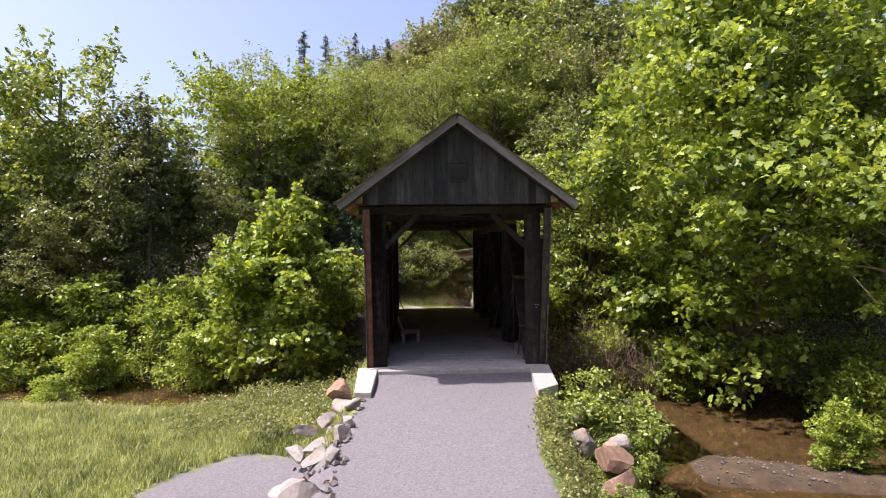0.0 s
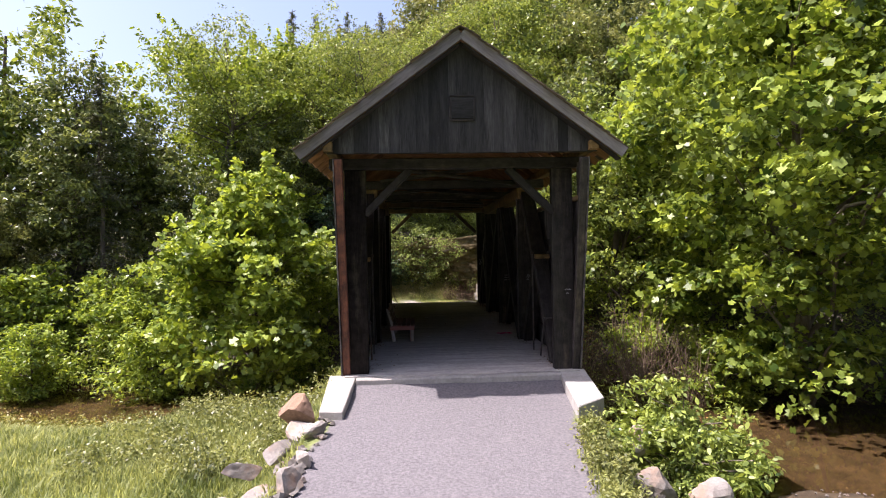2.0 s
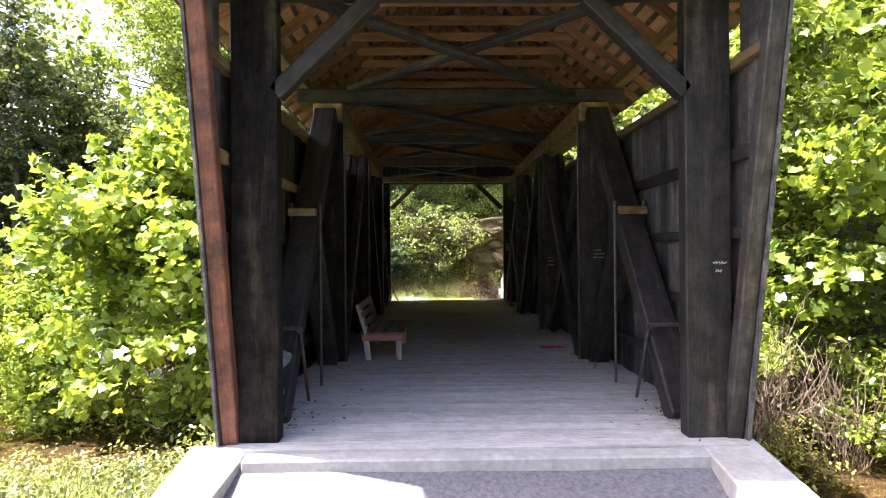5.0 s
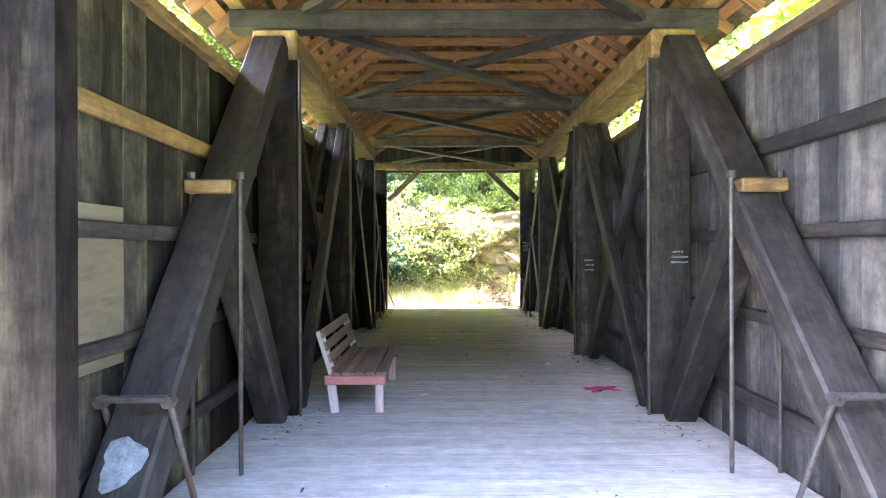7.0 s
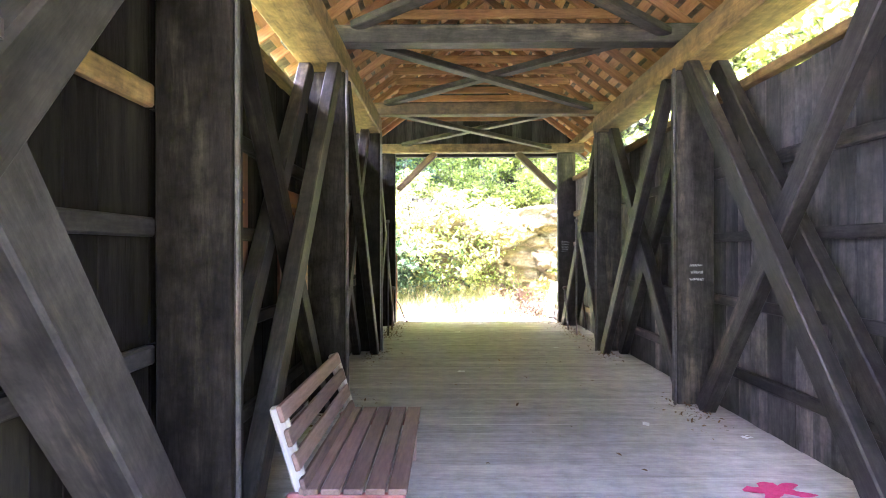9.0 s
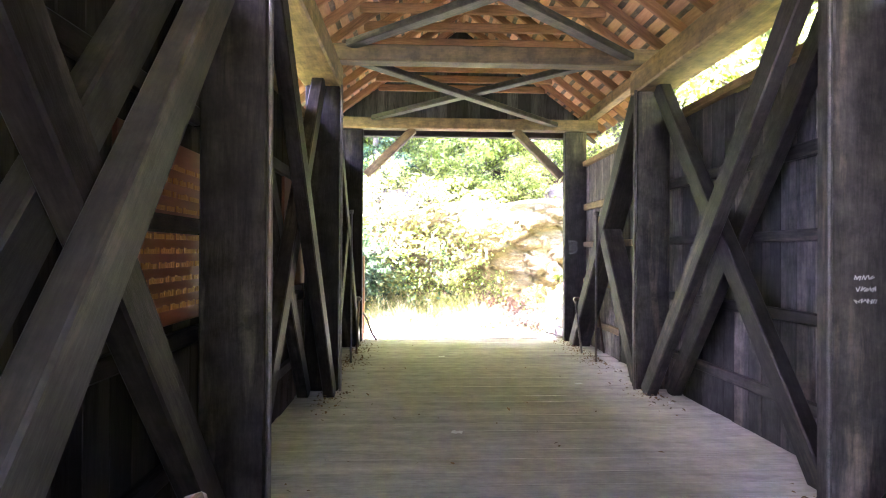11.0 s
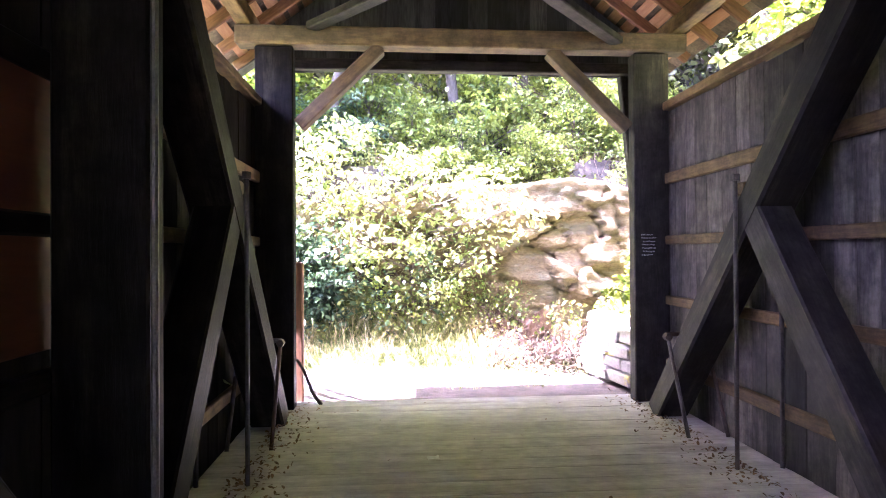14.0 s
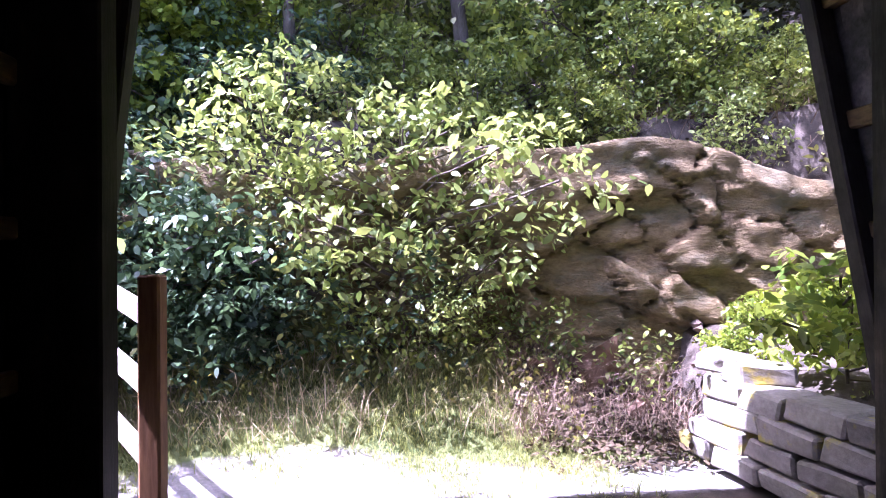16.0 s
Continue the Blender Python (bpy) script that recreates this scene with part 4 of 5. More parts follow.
blades("ramp_grass", "ragged green grass on the shaded ramp edge", x, y, 0.2, GRASS, 54, 0.008, 1.2)
# yellow weeds on the near bank
x, y, _ = scatter(420, 5, (-15, -2.8), (0.4, 8), lambda x, y, r: (np.abs(y - creek_mid(x) + 3.0) < 1.1))
leafy_patch("bank_weeds", "yellow-green weeds along the creek bank", x, y, 0.5, 0.28, 0.07, 120, LEAF_YELLOW, 6)
x, y, _ = scatter(300, 7, (-9, -2.5), (-2.5, 4.5), lambda x, y, r: (off_road(x, y) > 0.5) & (off_road(x, y) < 4.5) & (y - creek_mid(x) < -2.2))
leafy_patch("bank_weeds", "mixed low green weeds below the abutment", x, y, 0.45, 0.22, 0.065, 90, LEAF_OLIVE, 8)
# the far bank's thicket
x, y, _ = scatter(700, 9, (-32, -4.0), (7, 17), lambda x, y, r: (y - creek_mid(x) > 1.5) & (y - creek_mid(x) < 4.6))
leafy_patch("bank_thicket", "dense mixed shrubs crowding the far creek bank", x, y, 1.9, 0.5, 0.12, 100, LEAF_OLIVE, 10)
x, y, _ = scatter(520, 11, (-22, -3.7), (6, 12), lambda x, y, r: (np.abs(y - creek_mid(x) - 2.1) < 0.9))
leafy_patch("bank_thicket", "pale green shrubs at the water's edge", x, y, 1.5, 0.38, 0.10, 110, LEAF_BRIGHT, 12)
x, y, _ = scatter(800, 13, (4.1, 30), (4, 16.5), lambda x, y, r: (y - creek_mid(x) > 2.6) & (x + y > 10))
leafy_patch("bank_thicket", "dense mixed shrubs on the wooded bank", x, y, 1.7, 0.5, 0.12, 90, LEAF_MID, 14)
x, y, _ = scatter(420, 27, (-34, -4), (11.5, 18), lambda x, y, r: (y - creek_mid(x) > 3.6))
leafy_patch("bank_thicket", "dark shady undergrowth beneath the trees", x, y, 2.3, 0.7, 0.15, 130, LEAF_MID, 28)
# woodland floor on the hill
x, y, _ = scatter(1900, 15, (-14, 34), (22.0, 62), lambda x, y, r: r.random(len(x)) < 1.15 - (y - 18) / 60)
leafy_patch("hill_undergrowth", "brushy woodland understorey on the slope", x, y, 3.4, 0.8, 0.24, 75, LEAF_HILL, 16)
x, y, _ = scatter(900, 17, (-30, 34), (21, 55), lambda x, y, r: r.random(len(x)) < 0.9)
leafy_patch("hill_undergrowth", "dark woodland shrubs on the slope", x, y, 4.5, 0.9, 0.26, 110, LEAF_HILL, 18)
x, y, _ = scatter(330, 19, (-9, 9), (18.3, 23), lambda x, y, r: (r.random(len(x)) < 0.8))
leafy_patch("hill_shrubs", "green shrubs above the rock ledge", x, y, 0.9, 0.40, 0.10, 110, LEAF_MID, 20)
# in front of and over the rock face
x, y, _ = scatter(120, 21, (-9, -0.3), (16.7, 17.4), lambda x, y, r: r.random(len(x)) < 1.0 - 0.5 * (x > -1.6))
leafy_patch("ledge_shrubs", "blue-green weeds at the foot of the rocks", x, y, 1.25, 0.20, 0.11, 75, LEAF_TEAL, 22)
x, y, _ = scatter(60, 55, (-6.0, 0.2), (16.9, 17.5), lambda x, y, r: r.random(len(x)) < 0.9)
leafy_patch("ledge_shrubs", "straggling olive bushes climbing the rock face", x, y, 2.3, 0.24, 0.10, 60, LEAF_OLIVE, 56)
x, y, _ = scatter(30, 61, (-1.2, 2.2), (16.75, 17.2), lambda x, y, r: r.random(len(x)) < 0.9)
leafy_patch("ledge_weeds", "thin green weeds among the fallen rocks", x, y, 0.8, 0.13, 0.075, 40, LEAF_MID, 62)
x, y, _ = scatter(120000, 23, (-8, 2.2), (15.0, 17.3), lambda x, y, r: r.random(len(x)) < np.clip((y - 15.3 + 0.35 * np.sin(x * 1.3 + 0.6) + 0.3 * np.sin(x * 5.1 + y * 3)) * 0.7, 0, 1) ** 1.4 * (1 - 0.8 * smooth(0.7, 1.6, x)))
blades("verge_grass", "dry pale grass tufts along the verge", x, y, 0.105, GRASS, 24, 0.004, 1.9)
x, y, _ = scatter(2300, 25, (-8, 0.6), (16.2, 17.3), lambda x, y, r: r.random(len(x)) < 0.95 - 0.4 * smooth(-2.5, 0.5, x))
blades("dry_stalks", "tangled dry stalks before the rock face", x, y, 0.45, DRY, 26, 0.0035, 2.8, "dry grass")
x, y, _ = scatter(160, 41, (-9, 9), (17.75, 18.7), lambda x, y, r: r.random(len(x)) < 0.9)
leafy_patch("ledge_shrubs", "trailing olive growth along the ledge top", x, y, 0.45, 0.25, 0.10, 50, LEAF_OLIVE, 42)
x, y, _ = scatter(46, 43, (-8, 1.4), (16.2, 17.1), lambda x, y, r: r.random(len(x)) < 0.8)
leafy_patch("verge_weeds", "pale straggling weeds on the verge", x, y, 0.5, 0.16, 0.065, 36, LEAF_YELLOW, 44)
x, y, _ = scatter(2600, 45, (-7, 9), (17.8, 20.5), lambda x, y, r: r.random(len(x)) < 0.9)
blades("dry_stalks", "dry twigs and roots on the wooded slope", x, y, 0.6, TWIG, 46, 0.005, 2.4, "dry grass")
x, y, _ = scatter(9000, 63, (-7, 9), (18.2, 23), lambda x, y, r: r.random(len(x)) < 0.9)
litter = np.stack([x, y, ground_z(x, y) + 0.03], 1)
tagged(new("leaf_litter", leaves_mesh("leaf_litter", litter, 0.11, LITTER, "oval", 64, 0.0, 2.0)), "brown fallen leaves covering the wooded slope", "leaf litter", kind="stuff")
x, y, _ = scatter(3600, 65, (0.5, 2.3), (15.6, 17.4), lambda x, y, r: r.random(len(x)) < np.clip(1.4 - np.hypot((x - 1.5) / 0.9, (y - 16.6) / 0.9), 0, 1))
litter = np.stack([x, y, ground_z(x, y) + 0.03 + 0.10 * np.abs(np.sin(x * 9) * np.sin(y * 7))], 1)
tagged(new("leaf_litter", leaves_mesh("leaf_litter", litter, 0.075, LITTER, "oval", 66, 0.0, 1.6)), "drift of dead leaves and dirt below the rocks", "leaf litter", kind="stuff")
x, y, _ = scatter(1500, 67, (0.4, 2.3), (16.1, 17.4), lambda x, y, r: r.random(len(x)) < 0.9)
blades("dry_stalks", "dead brown twigs among the fallen rocks", x, y, 0.42, TWIG, 68, 0.004, 2.6, "dry grass")

shrub = tree("shrub", 2.3, 2.3, 0.05, LEAF_MID, 0.10, 8200, "leafy green shrub growing beside the ramp", "shrub", seed=31, clumps=46, trunk=0.04, group="shrubs beside the ramp")
stand(shrub, 3.0, -3.1, 0.95, 0, True, sink=-0.05)
for x, y, sc, turn in ((2.95, -4.1, 0.6, 70), (2.3, -4.9, 0.35, 160), (2.0, -6.4, 0.35, 200), (3.7, -1.4, 0.6, 20)):
    stand(shrub, x, y, sc, turn)
bush = tree("bank_bush", 3.0, 3.2, 0.1, LEAF_BRIGHT, 0.13, 6500, "bushy young growth on the creek bank", "bush", seed=33, clumps=60, trunk=0.05, group="bushes on the creek bank")
stand(bush, -13.6, 8.6, 1.0, 0, True)
for x, y, sc, turn in ((-11.5, 10.8, 1.3, 30), (-15.2, 11.3, 1.5, 110), (-18.8, 11.8, 1.4, 260), (-22.5, 12.6, 1.6, 75), (-9.6, 8.4, 1.05, 100), (-12.5, 3.8, 0.48, 20), (-17.2, 9.4, 1.1, 200), (-4.6, 8.0, 0.8, 250), (-4.6, 10.4, 0.9, 40), (7.3, 7.2, 1.3, 300), (8.3, 5.6, 1.0, 100), (5.0, 10.6, 0.9, 0),
                       (11.5, 0.5, 0.9, 130), (8.6, 9.5, 1.1, 210), (13.5, 3.5, 1.0, 15)):
    stand(bush, x, y, sc, turn)
for x, y, sc, turn in ((9.0, -1.8, 0.24, 150), (-3.4, 19.2, 0.5, 60), (-7.6, 18.3, 0.65, 120)):
    stand(sapling, x, y, sc, turn)
def twiggy(name, h, width, count, mat, seed, label):
    """Many thin bare stems that fan out from one foot, each forked."""
    rng = np.random.default_rng(seed)
    bm = bmesh.new()
    for _ in range(count):
        a, r = rng.uniform(0, 2 * np.pi), width / 2 * rng.uniform(0.1, 1) ** 0.7
        q = np.array([math.cos(a) * r, math.sin(a) * r, h * rng.uniform(0.55, 1.0)])
        p = np.array([q[0] * 0.25, q[1] * 0.25, 0.0])
        limb(bm, p, q, 0.014, 0.005, rng, 4, 4, 0.16)
        for _ in range(4):
            m = p + (q - p) * rng.uniform(0.35, 0.9)
            limb(bm, m, m + rng.normal(0, 0.32, 3) + np.array([0, 0, 0.25]), 0.008, 0.003, rng, 2, 3, 0.2)
    return tagged(link_mesh(name, bm, mat), label, "brush", "bare brush on the bank")


brush = twiggy("bare_brush", 3.2, 2.6, 46, TWIG, 71, "tangle of bare pale twigs on the creek bank")
stand(brush, 5.6, 5.6, 1.0, 0, True)
for x, y, sc, turn in ((6.3, 6.6, 1.15, 80), (4.6, 7.6, 0.8, 200), (7.2, 5.4, 0.9, 300)):
    stand(brush, x, y, sc, turn)
x, y, _ = scatter(90, 73, (3.0, 5.2), (8.2, 12.5), lambda x, y, r: r.random(len(x)) < 0.9)
leafy_patch("rusty_weeds", "rust-brown dying weeds beside the bridge wall", x, y, 1.3, 0.25, 0.075, 60, RUST, 74)
x, y, _ = scatter(46, 75, (3.9, 6.4), (3.6, 6.2), lambda x, y, r: r.random(len(x)) < 0.9)
leafy_patch("bank_weeds", "yellow-green low shrubs at the water's edge", x, y, 1.2, 0.25, 0.085, 80, LEAF_YELLOW, 76)
ivy = tree("leafy_weed", 1.15, 1.5, 0.1, LEAF_BRIGHT, 0.115, 1700, "broad-leaved green weed behind the stone wall", "weed", seed=35, clumps=18, trunk=0.02, group="weeds by the stone wall")
stand(ivy, 2.95, 15.3, 1.0, 0, True)
for x, y, sc, turn in ((2.7, 16.6, 0.45, 90), (3.3, 16.9, 0.5, 210)):
    stand(ivy, x, y, sc, turn)
hang = tree("ledge_shrub", 2.7, 3.7, 0.1, LEAF_PALE, 0.125, 3000, "pale broad-leaved shrub hanging over the rock ledge", "shrub", seed=36, clumps=34, trunk=0.04, group="shrubs on the rock ledge")
stand(hang, -0.5, 17.45, 0.95, 0, True, sink=-0.5)
for x, y, sc, turn, sink in ((-1.9, 17.9, 0.8, 70, 1.2), (-3.6, 18.4, 0.9, 140, 1.5), (0.9, 18.5, 0.55, 310, 0.6), (3.9, 18.6, 0.5, 60, 0.3), (0.1, 17.3, 0.45, 200, 0.2)):
    stand(hang, x, y, sc, turn, sink=sink)
teal = tree("ledge_bush", 2.7, 2.6, 0.05, LEAF_TEAL, 0.115, 4200, "shaded blue-green bush against the rock face", "bush", seed=38, clumps=40, trunk=0.03, group="bushes below the ledge")
stand(teal, -5.4, 17.1, 1.0, 0, True)
for x, y, sc, turn in ((-4.2, 17.3, 1.05, 90), (-3.1, 17.35, 0.95, 200), (-2.3, 17.25, 0.6, 20), (-7.0, 17.2, 1.1, 300), (-4.9, 18.3, 1.0, 40), (-3.2, 18.6, 0.9, 100), (-6.6, 18.5, 1.1, 220), (-2.0, 19.0, 0.8, 260)):
    stand(teal, x, y, sc, turn)
# dark tree added for the shade its crown casts on the ledge bushes
stand(dark, -9.0, 17.8, 0.55, 160)
slope_shrub = tree("slope_shrub", 2.2, 2.3, 0.1, LEAF_MID, 0.10, 4000, "leafy green shrub on the wooded slope", "shrub", seed=39, clumps=36, trunk=0.03, group="shrubs on the slope")
stand(slope_shrub, 1.9, 18.9, 0.7, 0, True)
for x, y, sc, turn in ((0.5, 18.9, 0.75, 60), (2.9, 19.3, 0.8, 130), (-0.5, 19.5, 0.9, 200), (3.9, 19.7, 1.0, 270), (1.2, 20.7, 1.2, 20), (-1.4, 20.6, 1.2, 110), (2.8, 21.2, 1.3, 310), (4.8, 18.7, 0.6, 170), (0.2, 22.3, 1.4, 75)):
    stand(slope_shrub, x, y, sc, turn)
slope_tree = tree("slope_tree", 13, 7.4, 4.9, LEAF_MID, 0.13, 13000, "slender tree leaning out from the wooded slope", seed=37, clumps=90, trunk=0.17, lean=-0.8, group="trees on the slope")
stand(slope_tree, 4.5, 20.4, 1.0, 0, True)
for x, y, sc, turn in ((0.5, 20.6, 0.9, 80), (2.4, 22.2, 1.0, 160), (-3.0, 20.2, 0.9, 30), (-6.0, 21.0, 1.0, 220), (7.5, 19.8, 1.0, 300), (-9.5, 19.0, 1.0, 10), (-2.0, 18.9, 0.62, 130)):
    stand(slope_tree, x, y, sc, turn)

# ---- rock face, stones and walls ----
def rock_sheet():
    """A smooth upper bed over broken blocks: blocks set back and forth, with cracks between them."""
    xs = np.arange(-9.5, 9.5, 0.055)
    zs = np.arange(-0.3, 3.3, 0.045)
    gx, gz = np.meshgrid(xs, zs)
    lip = 0.20 * np.sin(gx * 0.8) + 0.10 * np.sin(gx * 2.1 + 2) - 0.12 * smooth(1.6, 3.0, gx)
    top = 2.72 + lip
    gz2 = np.minimum(gz, top + 0.02 * gz)
    gy = np.empty_like(gx)
    for i in range(gx.shape[0]):
        for j in range(gx.shape[1]):
            x, z = gx[i, j], gz2[i, j]
            p = Vector((x * 0.5, z * 0.8, 3.0))
            warp = noise.noise(p * 2.2)
            # 1 in the massive upper bed, 0 among the blocks under it
            seam = 1.62 + 0.28 * math.sin(x * 0.9 + 0.4) + 0.75 * max(0.0, min(1.0, x - 1.2))
            bed = max(0.0, min(1.0, (z - seam - 0.15 * warp) / 0.22))
            d1, at = noise.voronoi(Vector((x * 1.5 + 0.5 * warp, z * 2.3 + 0.45 * x + 0.4 * warp, 0.5)))
            d2, at2 = noise.voronoi(Vector((x * 0.45 + 0.2 * warp, z * 0.75 - x * 0.35, 4.5)))
            crack = 1 - min(1.0, (d1[1] - d1[0]) * 10)
            crack2 = 1 - min(1.0, (d2[1] - d2[0]) * 22)
            low = 17.46 + 0.11 * math.sin(at[0].x * 5.1 + at[0].y * 3.7) + 0.09 * (z * 2.3 - at[0].y) + 0.16 * crack ** 2
            high = 17.27 + 0.04 * z + 0.22 * noise.noise(p * 1.3) + 0.22 * crack2 ** 2 + 0.04 * math.sin(z * 7 + 2 * warp + x * 0.5)
            small = noise.noise(p * 5) * 0.06 + noise.noise(p * 14) * 0.035 + noise.noise(p * 31) * 0.015
            gy[i, j] = low * (1 - bed) + high * bed + small + 0.16 * max(0.0, (z - 2.4)) ** 2
    gy = gy + 0.9 * np.clip(gz - top, 0, 2)
    co = np.stack([gx, gy, gz2], -1).reshape(-1, 3)
    nx, ny = len(xs), len(zs)
    i = np.arange((ny - 1) * nx).reshape(ny - 1, nx)[:, :-1].reshape(-1)
    me = bpy.data.meshes.new("rock_face")
    me.from_pydata(co.tolist(), [], np.stack([i, i + 1, i + nx + 1, i + nx], 1).tolist())
    me.polygons.foreach_set("use_smooth", [True] * len(me.polygons))
    me.materials.append(ROCK)
    return tagged(new("rock_face", me), "low cliff of cracked tan sandstone ledges", "rock face", kind="structure")


rock_sheet()


def stone(name, size, seed, mat, label, category="stone", group="", flat=1.0, cuts=5, sub=2):
    """A broken stone: a ball cut by random planes, then roughened."""
    rng = random.Random(seed)
    bm = bmesh.new()
    bmesh.ops.create_icosphere(bm, subdivisions=sub + 1, radius=0.5)
    for _ in range(cuts):
        n = Vector((rng.gauss(0, 1), rng.gauss(0, 1), rng.gauss(0, 1))).normalized()
        d = rng.uniform(0.13, 0.30)
        for v in bm.verts:
            over = v.co.dot(n) - d
            if over > 0:
                v.co -= n * over * 0.94
    for v in bm.verts:
        v.co += v.co.normalized() * noise.noise(v.co * 5 + Vector((seed, 0, 0))) * 0.035
        v.co = Vector((v.co.x * size[0], v.co.y * size[1], v.co.z * size[2]))
    ob = link_mesh(name, bm, mat)
    return tagged(ob, label, category, group)


def block(size, seed, mat, name="block"):
    rng = random.Random(seed)
    bm = box(*size, 0.02, rough=0.026)
    bmesh.ops.subdivide_edges(bm, edges=bm.edges[:], cuts=1, use_grid_fill=True)
    for v in bm.verts:
        v.co += Vector([noise.noise(v.co * 6 + Vector((seed, k * 9, 0))) * 0.012 for k in range(3)])
    return bm


# broken stones beside the ramp
rnd = random.Random(12)
piles = [  # x, y, size, how far sunk
    (-2.74, -2.25, (0.62, 0.62, 0.92), "r"), (-2.55, -2.45, (0.55, 0.5, 0.34), "g"), (-2.95, -2.5, (0.85, 0.5, 0.28), "g"), (-2.42, -2.75, (0.5, 0.45, 0.3), "g"),
    (-2.75, -3.25, (0.75, 0.6, 0.26), "g"), (-2.35, -3.7, (0.5, 0.3, 0.4), "g"), (-2.9, -3.95, (0.8, 0.7, 0.3), "g"), (-2.45, -4.35, (0.4, 0.35, 0.35), "g"), (-2.8, -4.75, (1.0, 0.75, 0.32), "g"),
    (-3.3, -4.3, (0.6, 0.5, 0.3), "g"), (-2.5, -5.2, (0.45, 0.4, 0.35), "g"), (-3.1, -5.6, (0.9, 0.7, 0.35), "g"), (-2.75, -6.3, (0.7, 0.6, 0.35), "g"), (-3.3, -3.3, (0.5, 0.45, 0.35), "g"),
    (2.15, -4.15, (0.62, 0.5, 0.5), "g"), (2.35, -5.2, (0.8, 0.95, 0.75), "t"), (2.1, -6.1, (0.75, 0.8, 0.7), "t"), (2.6, -4.5, (0.5, 0.5, 0.5), "g"), (2.35, -3.0, (0.5, 0.6, 0.5), "g"),
    (-2.95, -0.85, (0.5, 0.5, 0.5), "g"), (-3.0, -0.35, (0.55, 0.5, 0.6), "r"), (2.65, -0.9, (0.6, 0.7, 0.6), "g"), (2.85, 0.0, (0.7, 0.6, 0.6), "r")]
for k, (x, y, size, kind) in enumerate(piles):
    mat, lab = {"r": (STONE_RED, "reddish broken sandstone boulder by the abutment"), "g": (STONE, "pale grey broken slab beside the gravel ramp"), "t": (STONE_RED, "tan boulder half buried beside the gravel ramp")}[kind]
    size = tuple(v * 1.25 for v in size)
    ob = stone("broken_stone", size, 40 + k, mat, lab, "stone", "stones edging the ramp", cuts=11)
    side = -1 if x < 0 else 1
    gz = float(ground_z(x, y))
    top = float(ground_z(road_mid(y), y))
    z = max(gz, top - 0.28) if k < 19 else gz
    if k == 0:
        z = -0.32
    ob.matrix_basis = pose(x, y, z + size[2] * 0.12, rnd.uniform(-12, 12), rnd.uniform(-12, 12), rnd.uniform(0, 360))
for k, (x, y, size) in enumerate(((1.45, 17.1, (0.9, 0.7, 0.7)), (0.95, 16.95, (0.5, 0.4, 0.4)), (1.9, 16.75, (0.45, 0.4, 0.35)), (1.7, 17.3, (0.8, 0.6, 1.3)))):
    ob = stone("fallen_rock", size, 90 + k, STONE_RED, "tan rock fallen at the foot of the ledge", "rock", "rocks below the ledge", cuts=9)
    ob.matrix_basis = pose(x, y, float(ground_z(x, y)) + size[2] * 0.2, rnd.uniform(-15, 15), rnd.uniform(-15, 15), rnd.uniform(0, 360))
# smaller rubble, too many to count
verts, faces = [], []
rng = np.random.default_rng(77)
for k in range(760):
    if k < 260:
        y = rng.uniform(-8, -0.8)
        x = road_mid(y) - road_half(y) - abs(rng.normal(0.25, 0.35)) if k % 3 else road_mid(y) + road_half(y) + abs(rng.normal(0.2, 0.3))
    elif k < 480:
        x, y = rng.uniform(4.8, 9.0), rng.uniform(-2.9, -0.9)
    else:
        x, y = rng.uniform(-1.5, 3.5), rng.uniform(16.5, 17.5)
        if x < 0.6:
            continue
    if k < 260 and k % 3 == 0:
        continue
    r = rng.uniform(0.015, 0.045) if 260 <= k < 480 else rng.uniform(0.03, 0.09)
    c = np.array([x, y, float(ground_z(x, y)) + r * 0.3])
    base = len(verts)
    for v in ((1, 0, 0), (0, 1, 0), (-1, 0, 0), (0, -1, 0), (0.2, 0.1, 0.8), (0, 0, -0.7), (0.7, 0.7, 0.3), (-0.7, -0.6, 0.4)):
        verts.append(tuple(c + r * (np.array(v) + rng.normal(0, 0.15, 3))))
    for f in ((0, 6, 4), (6, 1, 4), (1, 2, 4), (2, 7, 4), (7, 3, 4), (3, 0, 4), (0, 5, 6), (6, 5, 1), (1, 5, 2), (2, 5, 7), (7, 5, 3), (3, 5, 0)):
        faces.append([base + i for i in f])
me = bpy.data.meshes.new("rubble")
me.from_pydata(verts, [], faces)
me.materials.append(STONE)
tagged(new("rubble", me), "scattered small grey rubble stones", "rubble", kind="stuff")

# concrete sill and wing kerbs of the near abutment
def kerb(name, pts, z0, z1, low, label):
    """A cast kerb on a four-cornered plan; the first two corners are at the bridge end."""
    bm = bmesh.new()
    tops = [bm.verts.new((x, y, z)) for (x, y), z in zip(pts, (z0, z0, z1, z1))]
    bots = [bm.verts.new((x, y, low)) for x, y in pts]
    bm.faces.new(tops), bm.faces.new(list(reversed(bots)))
    for i in range(4):
        j = (i + 1) % 4
        bm.faces.new((tops[j], tops[i], bots[i], bots[j]))
    bmesh.ops.recalc_face_normals(bm, faces=bm.faces[:])
    bmesh.ops.bevel(bm, geom=bm.edges[:], offset=0.015, segments=1, affect="EDGES")
    return tagged(link_mesh(name, bm, CONCRETE), label, "kerb", "concrete kerbs of the abutment")


kerb("concrete_kerb", [(-2.50, -0.36), (-2.0, -0.36), (-2.05, -2.15), (-2.43, -2.10)], 0.0, -0.19, -1.1, "pale worn concrete wing kerb with a broken edge")
